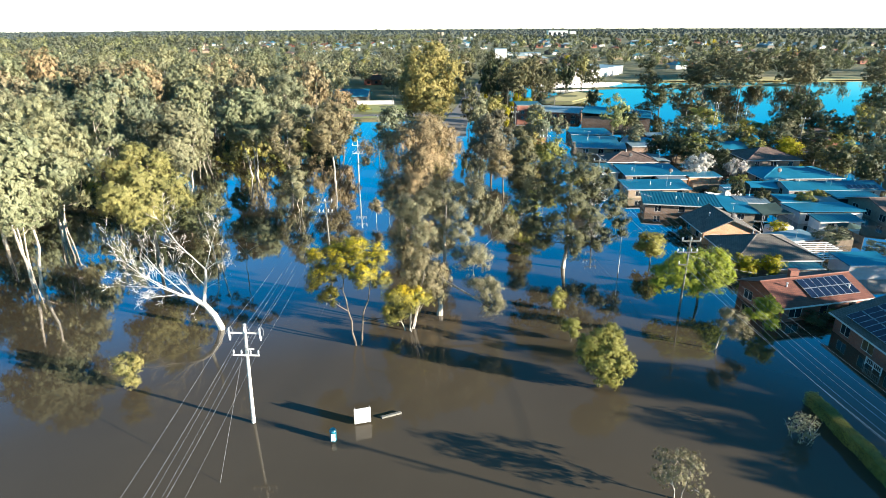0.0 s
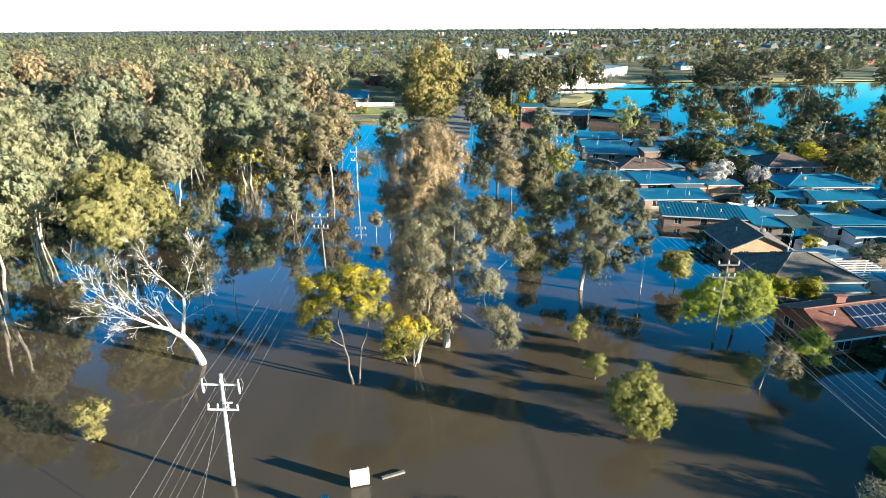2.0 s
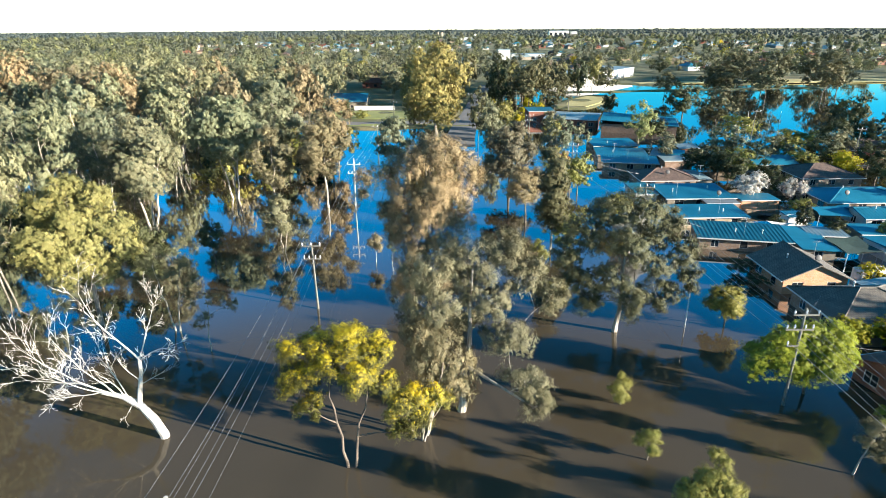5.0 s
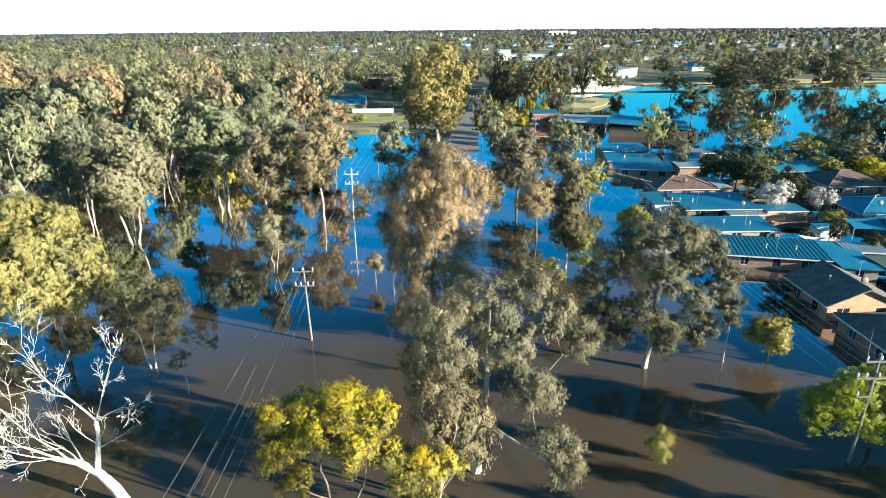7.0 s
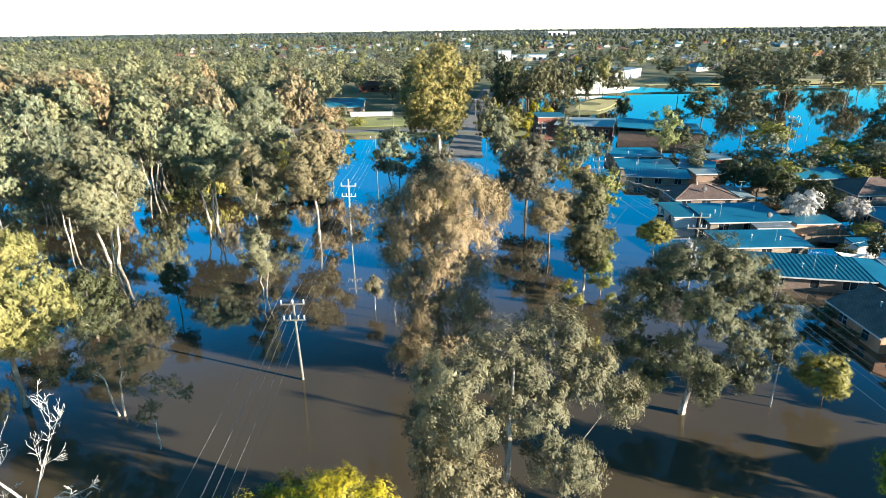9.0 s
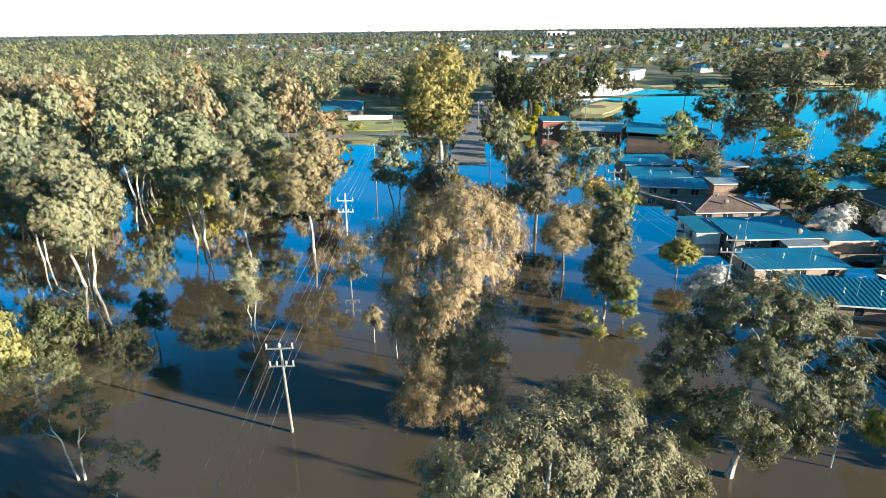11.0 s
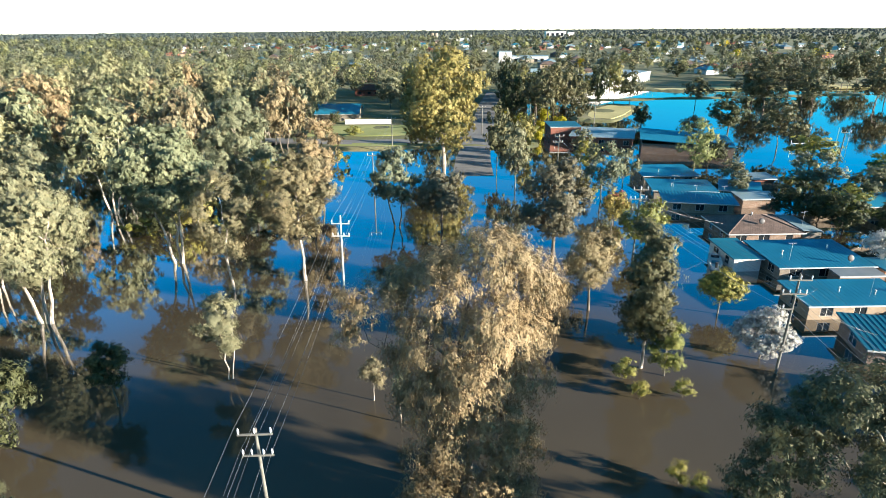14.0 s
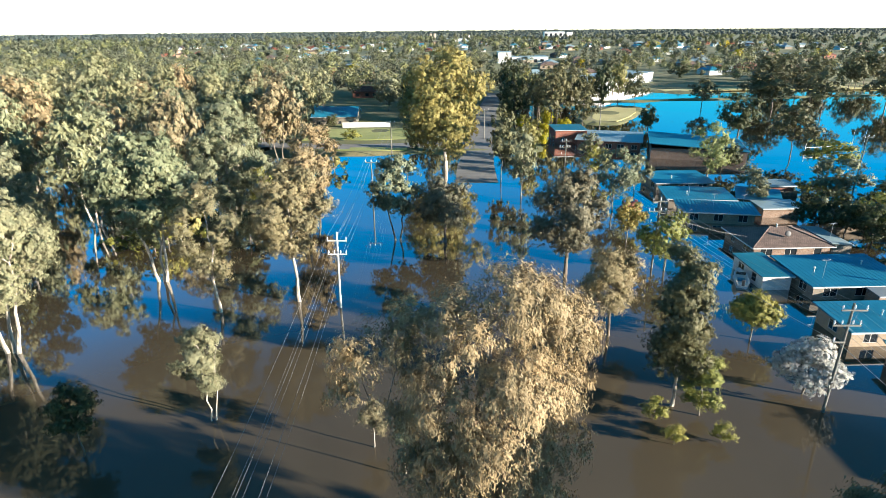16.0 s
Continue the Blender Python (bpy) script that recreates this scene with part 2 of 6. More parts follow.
# ---- builders ----
def mesh_from(name, verts, faces, mat):
    me = bpy.data.meshes.new(name)
    me.from_pydata([tuple(v) for v in verts], [], faces)
    me.materials.append(mat)
    return me


def part(name, bm, mat, parent=None, label=""):
    me = bpy.data.meshes.new(name)
    bm.to_mesh(me)
    bm.free()
    me.materials.append(mat)
    ob = new(name, me)
    if parent is not None:
        ob.parent = parent
    if label:
        ob["label"] = label
    return ob


def mesh_part(name, me, parent=None, label=""):
    ob = new(name, me)
    if parent is not None:
        ob.parent = parent
    if label:
        ob["label"] = label
    return ob


def root(name, x, y, z=0.0, rz=0.0, label="", category="", group=""):
    ob = new(name)
    ob.matrix_basis = pose(x, y, z, 0, 0, rz)
    return tagged(ob, label, category, group)


def add_box(bm, x0, x1, y0, y1, z0, z1, bevel=0.0):
    m = Matrix.LocRotScale(((x0 + x1) / 2, (y0 + y1) / 2, (z0 + z1) / 2), None, (abs(x1 - x0), abs(y1 - y0), abs(z1 - z0)))
    r = bmesh.ops.create_cube(bm, size=1, matrix=m)
    if bevel:
        edges = {e for v in r["verts"] for e in v.link_edges}
        bmesh.ops.bevel(bm, geom=list(edges), offset=bevel, segments=1, affect="EDGES")


def box(*a, bevel=0.0):
    bm = bmesh.new()
    add_box(bm, *a, bevel=bevel)
    return bm


def tube(path, radii, sides, verts, faces):
    """Adds a tapered tube along path to verts and faces."""
    path = [Vector(p) for p in path]
    start = len(verts)
    up = Vector((0.31, 0.87, 0.38))
    n = len(path)
    for i, p in enumerate(path):
        d = (path[min(i + 1, n - 1)] - path[max(i - 1, 0)]).normalized()
        u = d.cross(up).normalized()
        w = d.cross(u)
        for k in range(sides):
            a = 2 * math.pi * k / sides
            verts.append(p + (u * math.cos(a) + w * math.sin(a)) * radii[i])
    for i in range(n - 1):
        for k in range(sides):
            a, b = start + i * sides + k, start + i * sides + (k + 1) % sides
            faces.append((a, b, b + sides, a + sides))
    faces.append(tuple(start + (n - 1) * sides + k for k in range(sides)))


def bent(a, b, rng, sag=0.12, steps=4):
    a, b = Vector(a), Vector(b)
    ln = (b - a).length
    side = Vector((rng.uniform(-1, 1), rng.uniform(-1, 1), rng.uniform(0.1, 1.0))) * ln * sag
    return [a.lerp(b, i / steps) + side * math.sin(math.pi * i / steps) for i in range(steps + 1)]


def leaf_points(centres, outward, length, width, droop, seed, loose=0.26):
    """Small pointed leaves, three corners each, faces turned outward and hanging by droop."""
    g = np.random.default_rng(seed)
    n = len(centres)
    nor = outward + g.normal(0, loose, (n, 3))
    nor /= np.linalg.norm(nor, axis=1)[:, None] + 1e-9
    ax = g.normal(0, 1, (n, 3))
    ax[:, 2] -= droop
    ax -= nor * (ax * nor).sum(1)[:, None]
    ax /= np.linalg.norm(ax, axis=1)[:, None] + 1e-9
    sd = np.cross(nor, ax)
    ln = (length * g.uniform(0.6, 1.3, n))[:, None]
    wd = (width * g.uniform(0.6, 1.3, n))[:, None]
    v = np.empty((n, 3, 3))
    v[:, 0] = centres + ax * ln * 0.6
    v[:, 1] = centres - ax * ln * 0.4 + sd * wd / 2
    v[:, 2] = centres - ax * ln * 0.4 - sd * wd / 2
    return v.reshape(-1, 3)


def leaf_mesh(name, v, mat):
    n = len(v) // 3
    me = bpy.data.meshes.new(name)
    me.vertices.add(3 * n)
    me.vertices.foreach_set("co", v.astype(np.float32).ravel())
    me.loops.add(3 * n)
    me.loops.foreach_set("vertex_index", np.arange(3 * n, dtype=np.int32))
    me.polygons.add(n)
    me.polygons.foreach_set("loop_start", np.arange(0, 3 * n, 3, dtype=np.int32))
    me.update(calc_edges=True)
    me.materials.append(mat)
    return me


def clump_points(centre, r, n, g, flat=0.75, hang=0.0):
    """Leaves of one clump, gathered in small sprigs with gaps between them; hang: length of the strands that trail below."""
    k = max(2, n // 10)
    d = g.normal(0, 1, (k, 3))
    d /= np.linalg.norm(d, axis=1)[:, None]
    # ragged outline: every direction has its own reach
    wob = 1 + 0.28 * np.sin(d[:, 0] * 5.1 + centre[0] * 3) * np.cos(d[:, 1] * 4.3 + centre[1] * 2) + 0.15 * np.sin(d[:, 2] * 7)
    sprig = d * (r * g.uniform(0.10, 1.0, k) ** 0.42 * wob)[:, None]
    drop = g.uniform(0, 1, k) ** 1.6 * hang
    at = g.integers(0, k, n)
    p = sprig[at] + g.normal(0, 0.15 * r, (n, 3))
    d = (d + g.normal(0, 0.28, (k, 3)))[at]
    p[:, 2] *= flat
    p[:, 2] -= drop[at] * g.uniform(0, 1, n)
    return centre + p, d


def auto_lobes(h, spread, crown_base, count, rng):
    """Lobes of an egg-shaped crown between crown_base and h, each (x, y, z, radius), set close under its outline."""
    out = []
    count = int(count * 1.3)
    for i in range(count):
        f = (i + 0.5) / count
        lr = spread * rng.uniform(0.33, 0.47) * (1.0 - 0.22 * f)
        z = crown_base + lr * 0.5 + (h - crown_base - lr * 1.3) * f
        reach = spread * math.sin(math.pi * (0.20 + 0.72 * f)) ** 0.75 * rng.uniform(0.80, 1.08)
        a = i * 2.4 + rng.uniform(-0.6, 0.6)
        d = max(0.0, reach - lr * 0.75) * (1.0 if i % 5 else 0.35)
        out.append((math.cos(a) * d, math.sin(a) * d, z, lr))
    return out


def tree_meshes(seed, h, lobes, leaf_mat, bark_mat, r0, total, clump_r, cover=1.25, clump_k=1.0, droop=1.2, stems=((0, 0),), hang=0.0, flat=0.8, slim=0.42,
                sides=6, twigs=True, tip_mat=None, fill=36):
    """Trunk and crown of one tree with its foot at the origin. total: leaves; cover: how closely they clothe the crown;
    slim: a leaf's width to its length; hang: metres of curtain that trails below each clump."""
    rng, g = random.Random(seed), np.random.default_rng(seed)
    verts, faces, nodes, bverts, bfaces = [], [], [], [], []
    cx = sum(l[0] for l in lobes) / len(lobes)
    cy = sum(l[1] for l in lobes) / len(lobes)
    mid_z = sum(l[2] for l in lobes) / len(lobes)
    for sx, sy in stems:
        one = len(stems) == 1
        top = Vector((cx * 0.7 + sx * 2.8, cy * 0.7 + sy * 2.8, h * (0.80 if one else 0.74)))
        foot = Vector((sx * 0.35, sy * 0.35, -0.9))
        steps = 8
        kink = [Vector((rng.uniform(-1, 1), rng.uniform(-1, 1), 0)) * h * 0.016 for _ in range(steps + 1)]
        path, rad = [], []
        for i in range(steps + 1):
            f = i / steps
            p = foot.lerp(top, f) + kink[i] * min(1, 3 * f)
            path.append(p)
            rad.append(0.78 * r0 * (1.0 - 0.80 * f) * (1.3 if i == 0 else 1.0) / (1 if one else 1.35))
            if f > 0.25:
                nodes.append((p, rad[-1]))
        tube(path, rad, sides + 2, verts, faces)
    area = sum(4 * math.pi * l[3] ** 2 for l in lobes) * 0.55
    counts = [max(4, int(clump_k * 2.9 * (l[3] / clump_r) ** 2)) for l in lobes]
    per_clump = total / sum(counts)
    leaf_len = math.sqrt(2 * cover * area / total / slim)
    leaves, outs, taken, gap2 = [], [], [], (1.2 * clump_r) ** 2
    for (lx, ly, lz, lr), count in sorted(zip(lobes, counts), key=lambda l: l[0][2]):
        c = Vector((lx, ly, lz))
        want = c - Vector((0, 0, 0.55 * math.hypot(lx - cx * 0.5, ly - cy * 0.5) + 0.3 * lr))
        p0, rr = min(nodes, key=lambda n: (n[0] - want).length + (4 if n[0].z > c.z else 0))
        limb = bent(p0, c - Vector((0, 0, 0.25 * lr)), rng, 0.12)
        r1 = max(0.035, min(rr * 0.75, r0 * 0.45))
        tube(limb, [r1 * (1 - 0.16 * i) for i in range(5)], sides, bverts, bfaces)
        sub = [(q, r1 * 0.5) for q in limb[2:]]
        nodes.extend((q, r1 * 0.6) for q in limb[2:4])
        for j in range(count):
            for attempt in range(7):
                d = Vector((rng.gauss(0, 1), rng.gauss(0, 1), rng.gauss(0.45, 0.9))).normalized()
                d = (d + Vector((lx - cx, ly - cy, 0)) * (0.55 / (math.hypot(lx - cx, ly - cy) + 0.8))).normalized()
                q = c + Vector((d.x, d.y, d.z * 0.85)) * lr * rng.uniform(0.5, 1.0)
                if all((q - o).length_squared > gap2 for o in taken):
                    break
            taken.append(q)
            if q.z < 0.5:
                q.z = rng.uniform(0.5, 1.2)
            if twigs and j % 2 == 0:
                s, sr = min(sub, key=lambda n: (n[0] - q).length)
                tube(bent(s, q, rng, 0.10, 2), [sr * 0.55, sr * 0.35, 0.012], 3, bverts, bfaces)
            r = clump_r * rng.uniform(0.6, 1.3)
            pts, out = clump_points(np.array(q), r, max(3, int(per_clump * rng.uniform(0.7, 1.3))), g, flat, hang * rng.uniform(0.6, 1.6))
            pts[:, 2] = np.maximum(pts[:, 2], 0.12)
            leaves.append(pts)
            away = pts - np.array([lx, ly, lz - lr * 0.2])
            away /= np.linalg.norm(away, axis=1)[:, None] + 1e-6
            whole = pts - np.array([cx, cy, mid_z])
            whole /= np.linalg.norm(whole, axis=1)[:, None] + 1e-6
            outs.append(out * 0.42 + away * 0.45 + whole * 0.50)
    lv = leaf_points(np.concatenate(leaves), np.concatenate(outs), leaf_len, leaf_len * slim, droop, seed + 7)
    # broad inner leaves close the heart of every lobe
    inner, broad = [], []
    for lx, ly, lz, lr in lobes:
        d = g.normal(0, 1, (fill, 3))
        d /= np.linalg.norm(d, axis=1)[:, None]
        inner.append(np.array([lx, ly, lz]) + d * (lr * g.uniform(0.15, 0.55, fill))[:, None])
        inner[-1][:, 2] = np.maximum(inner[-1][:, 2], 0.4 * lr)
        broad.append(np.full(fill, min(lr * 0.5, 2.2 * leaf_len)))
    broad = np.concatenate(broad)
    iv = leaf_points(np.concatenate(inner), g.normal(0, 1, (len(broad), 3)), broad, broad * 0.7, 0.3, seed + 8)
    trunk = mesh_from("trunk", verts, faces, bark_mat), mesh_from("branchwork", bverts, bfaces, bark_mat)
    if tip_mat is None:
        return *trunk, leaf_mesh("crown", np.concatenate([lv, iv]), leaf_mat)
    # blossom sits on the upper, outer side of every clump
    up = np.concatenate(outs)[:, 2] + g.normal(0, 0.30, len(lv) // 3) > 0.66
    tri = lv.reshape(-1, 3, 3)
    return *trunk, leaf_mesh("crown", np.concatenate([tri[~up].reshape(-1, 3), iv]), leaf_mat), leaf_mesh("blossom", tri[up].reshape(-1, 3), tip_mat)


def plant(name, x, y, meshes, label, category="tree", group="", rz=0.0, crown_label="", bloom="bright yellow blossom"):
    t = root(name, x, y, 0, rz, label, category, group)
    mesh_part("trunk", meshes[0], t)
    mesh_part("branchwork", meshes[1], t)["kind"] = "stuff"
    mesh_part("crown", meshes[2], t, crown_label)
    if len(meshes) > 3:
        mesh_part("blossom", meshes[3], t, bloom)
    return t


# ---- ground and water ----
def smooth(a, b, v):
    t = np.clip((v - a) / (b - a), 0, 1)
    return t * t * (3 - 2 * t)


def land_mask(x, y):
    """0 where the flood stands, 1 on dry land."""
    wob = 3.0 * np.sin(x * 0.11) + 2.0 * np.sin(x * 0.043 + y * 0.07) + 2.5 * np.sin(y * 0.09 + 1.3)
    north = smooth(227, 232, y + wob * 0.4) * smooth(34, 22, x + wob * 0.4) * smooth(-70, -40, x)
    north = np.maximum(north, smooth(300, 330, y + 3 * wob) * smooth(60, 30, x))
    along = np.clip(((x - 60) * 18 + (y - 286) * 34) / (18 ** 2 + 34 ** 2), 0, 1)
    grass = smooth(13, 8, np.hypot(x - 60 - 18 * along, y - 286 - 34 * along) + wob * 0.3)
    spit = smooth(332, 335, y - 0.1 * x) * smooth(343, 340, y - 0.1 * x) * smooth(56, 64, x) * smooth(230, 215, x) * 0.9
    far = smooth(372, 382, y + 2 * wob - 0.02 * x)
    east = smooth(300, 330, x + 4 * wob)
    return np.maximum.reduce([north, grass, spit, far, east])


def ground_height(x, y):
    d = np.hypot(x, y - 30)
    m = land_mask(x, y)
    h = -0.85 + 1.45 * m + 0.15 * np.sin(x * 0.21) * np.sin(y * 0.17)
    return np.where(d > 600, h - 3 * ((d - 600) / 2400) ** 2, h)


def axis_steps(lo, hi, step, far):
    mid = list(np.arange(lo, hi + 0.1, step))
    left = [-far, -3200, -2300, -1600, -1100, -750, -500, lo - 120, lo - 50, lo - 20]
    right = [hi + 20, hi + 50, hi + 120, 700, 950, 1300, 1800, 2500, 3400, far]
    return np.array([v for v in left if v < lo] + mid + [v for v in right if v > hi])


gx, gy = axis_steps(-220, 320, 4.0, 4600), axis_steps(-80, 460, 4.0, 4600)
mx, my = np.meshgrid(gx, gy)
mz = ground_height(mx, my)
nx, ny = len(gx), len(gy)
gverts = np.stack([mx, my, mz], -1).reshape(-1, 3)
gfaces = [(j * nx + i, j * nx + i + 1, (j + 1) * nx + i + 1, (j + 1) * nx + i) for j in range(ny - 1) for i in range(nx - 1)]
ground = tagged(new("ground", mesh_from("ground", gverts, gfaces, GROUND)), "olive and straw coloured flood plain soil and grass", "ground", "", "structure")
water = tagged(new("water", mesh_from("water", [(-700, -250, 0), (700, -250, 0), (700, 640, 0), (-700, 640, 0)], [(0, 1, 2, 3)], WATER)),
               "still brown flood water mirroring blue sky", "water", "", "structure")


def strip(name, pts, widths, z, mat, label):
    """A road or path sheet along pts, with a little thickness."""
    bm = bmesh.new()
    rows = []
    for i, p in enumerate(pts):
        a, b = Vector(pts[max(i - 1, 0)]), Vector(pts[min(i + 1, len(pts) - 1)])
        d = (b - a).normalized()
        s = Vector((-d.y, d.x)) * widths[i] / 2
        zz = z[i]
        rows.append([bm.verts.new((p[0] + s.x * k, p[1] + s.y * k, zz + dz)) for k, dz in ((1, -0.3), (1, 0), (-1, 0), (-1, -0.3))])
    for r, q in zip(rows, rows[1:]):
        for k in range(3):
            bm.faces.new((r[k], q[k], q[k + 1], r[k + 1]))
    return tagged(part(name, bm, mat), label, "road", "", "structure")


strip("road", [(5.5, 186), (5.5, 200), (6.5, 214), (9, 235), (14, 270), (20, 320), (30, 380)], [10, 10, 9.5, 8.5, 8, 8, 8],
      [-0.25, 0.06, 0.35, 0.72, 0.75, 0.75, 0.75], ASPHALT, "grey asphalt road running down into the flood")
strip("road_side", [(-60, 246), (-30, 240), (-12, 241), (9, 246)], [7, 7, 7, 7], [0.71, 0.71, 0.71, 0.71], ASPHALT, "grey asphalt side street above the flood")
strip("dry_bank", [(120, 387), (165, 392), (215, 394), (280, 396)], [8, 15, 22, 22], [0.66, 0.68, 0.68, 0.66], DRY_GRASS, "straw-coloured dry grass bank on the far shore")
strip("oval_bank", [(60, 284), (66, 296), (73, 309), (80, 322)], [9, 14, 14, 9], [0.66, 0.68, 0.68, 0.66], DRY_GRASS, "straw-coloured grass bank beside the flooded oval")
strip("front_lawn", [(-46, 262), (-28, 262), (-10, 262)], [20, 22, 20], [0.70, 0.72, 0.70], GRASS, "sunlit green lawn in front of a garden wall")
strip("lawn", [(-34, 237), (-24, 236), (-12, 236)], [4, 5, 4], [0.70, 0.72, 0.70], GRASS, "green nature strip at the water's edge")

# ---- trees that stand alone ----
def gum(name, x, y, h, spread, crown_base, seed, mat, bk, label, r0=0.32, n_lobes=9, total=14000, clump=0.95, k=1.35, lobes=None, stems=((0, 0),),
        hang=0.0, droop=1.4, slim=0.38, category="tree", cover=2.0, rz=0.0, tip_mat=None, fill=36):
    lobes = lobes or auto_lobes(h, spread, crown_base, n_lobes, random.Random(seed))
    ms = tree_meshes(seed, h, lobes, mat, bk, r0, total, clump, cover, k, droop, stems, hang, slim=slim, tip_mat=tip_mat, fill=fill)
    return plant(name, x, y, ms, label, category, rz=rz, bloom="crimson blossom" if tip_mat is CRIMSON else "bright yellow blossom")


# tall weeping gum: an upright column of trailing curtains
gum("river_gum", -2.6, 93.0, 23.2, 7, 2, 11, GUM_RUST, BARK_GREY, "tall weeping gum with rust and olive leaves standing in flood water", r0=0.6,
    lobes=[(1.4, 0.5, 20.3, 3.0), (4.0, 1.6, 18.2, 2.7), (5.4, 2.8, 16.6, 2.0), (-1.6, 0.4, 18.6, 2.8), (-5.0, 1.6, 17.2, 2.4), (-7.8, 0.2, 16.8, 1.7), (-8.2, 0.0, 14.6, 1.2), (1.2, -1.2, 15.6, 3.0),
           (3.8, 0.6, 14.6, 2.2), (-2.8, -0.6, 14.6, 2.8), (0.4, -1.6, 11.8, 3.1), (3.6, 0.0, 11.2, 2.5), (-2.6, -1.2, 10.4, 2.8), (1.6, -2.4, 8.2, 2.9), (-1.8, -2.6, 7.0, 2.8),
           (3.4, -1.6, 6.4, 2.3), (-2.2, -4.2, 4.4, 2.7), (1.2, -4.6, 4.2, 2.6), (3.2, -4.0, 3.4, 2.2), (-3.6, -3.6, 3.2, 1.9), (-5.0, 0.6, 12.2, 1.5), (-4.4, 0.6, 8.6, 1.5)],
    total=145000, clump=0.8, k=0.85, hang=1.5, droop=2.6, cover=1.45, slim=0.30)
# grey spreading gum with a pale forked trunk
gum("grey_gum", 0.6, 67.6, 18.2, 8, 2, 12, AUTUMN, BARK_PALE, "grey-green gum tree with a pale forked trunk in flood water", r0=0.5,
    lobes=[(3.8, 3.6, 15.0, 2.6), (0.4, 2.0, 14.8, 2.4), (-3.2, -0.4, 14.4, 2.4), (5.8, 2.4, 13.2, 2.4), (-2.8, -0.8, 11.8, 2.6), (8.2, 2.6, 10.8, 2.1), (2.4, 0.6, 11.8, 2.3), (-3.4, -0.6, 9.0, 2.2),
           (4.4, -1.0, 8.4, 2.3), (5.6, -3.4, 5.2, 2.1), (6.4, -3.2, 3.0, 1.7), (-4.8, 2.6, 9.4, 1.7), (0.6, 2.0, 8.6, 2.0), (1.4, 1.6, 13.0, 2.0)],
    total=100000, clump=0.8, k=0.72, hang=0.6, droop=1.8, cover=1.75)
gum("weeping_gum", -2.9, 64.2, 11.0, 4, 2, 13, AUTUMN, BARK_PALE, "smaller drooping gum with brownish olive foliage", r0=0.22,
    lobes=[(-0.4, 1.4, 9.6, 1.7), (1.6, 1.2, 8.8, 1.8), (3.0, 0.8, 7.2, 1.7), (0.2, 0.6, 7.4, 1.7), (2.2, 0.4, 5.6, 1.5), (3.4, 0.6, 4.6, 1.4), (0.6, 0.4, 5.8, 1.3)],
    stems=((0.5, 0), (-0.4, 0.3), (0.3, -0.5)), total=22000, clump=0.8, hang=1.0, droop=2.2)
gum("wattle_tree", -8.9, 60.0, 13.2, 5, 5, 14, WATTLE, BARK_DARK, "two-stemmed wattle with bright yellow blossom over dark leaves", r0=0.26,
    lobes=[(-4.2, 0.2, 11.4, 1.25), (-3.4, -0.2, 9.2, 1.65), (-1.9, 0.8, 11.3, 1.6), (0.3, 0.6, 11.9, 1.6), (2.2, 0.4, 11.0, 1.6), (1.0, -0.6, 9.2, 1.6), (2.9, -0.2, 8.6, 1.4), (-1.2, 0.0, 10.2, 1.6), (0.2, 1.2, 10.4, 1.6),
           (-2.6, -0.6, 6.6, 1.35), (-4.4, 0.0, 7.6, 0.9), (4.4, 0.0, 6.2, 1.15), (5.4, -0.2, 4.8, 1.2), (4.0, -0.4, 4.0, 0.9)],
    stems=((-0.6, 0), (0.6, 0.1)), tip_mat=WATTLE_BLOOM, total=90000, clump=0.62, k=1.1, cover=2.3, droop=0.4)
gum("white_stemmed_bush", -3.2, 63.4, 6.0, 3, 1.6, 113, BUSH, BARK_PALE, "low yellow-green wattle bush on several white stems", r0=0.14,
    lobes=[(-1.8, -0.2, 4.6, 1.2), (-0.4, -0.4, 5.2, 1.2), (1.2, -0.2, 5.0, 1.2), (2.0, 0.0, 4.2, 1.0), (-2.2, -0.4, 3.0, 1.0), (-1.6, -0.6, 1.9, 0.9), (0.4, -0.6, 4.0, 1.1)],
    stems=((0.3, 0), (-0.5, 0.2), (0.6, -0.2)), total=20000, clump=0.55, droop=0.4, cover=1.5, tip_mat=WATTLE_BLOOM)
gum("spreading_gum", 19.7, 82.9, 17.8, 9.2, 4.5, 15, GUM_DEEP, BARK_PALE, "broad gum with a pale trunk and open grey-green crown", r0=0.42,
    lobes=[(-1.6, 0.6, 15.0, 2.6), (1.6, 0.4, 15.4, 2.5), (4.4, 0.8, 13.6, 2.5), (-4.2, 0.4, 12.6, 2.5), (-6.4, 0.0, 9.6, 2.1), (6.6, 0.2, 10.6, 2.3), (-4.4, -0.8, 7.2, 2.1),
           (0.2, -1.6, 11.4, 2.6), (3.2, -1.2, 8.8, 2.3), (7.8, 0.4, 7.4, 1.9), (-1.8, -1.4, 7.4, 2.3), (1.2, -1.2, 5.4, 2.0), (5.4, -0.4, 5.2, 1.7), (-2.4, 0.0, 4.6, 1.7), (-2.0, 2.6, 12.0, 2.4), (4.0, 2.6, 11.0, 2.4), (-6.4, 0.6, 6.4, 1.3), (2.8, 0.4, 4.0, 1.3), (1.4, -1.4, 3.2, 1.4), (4.4, -0.8, 4.0, 1.5), (-3.8, -0.6, 4.2, 1.5), (8.6, 0.2, 5.4, 1.2)],
   total=100000, clump=0.8, k=0.72, hang=0.4, droop=1.6, cover=1.75)
gum("street_tree", 15.0, 124.5, 11.3, 4.6, 3.8, 16, AUTUMN, BARK_DARK, "round-headed gum with brownish olive leaves and dark trunk", r0=0.26, n_lobes=8, total=26000)
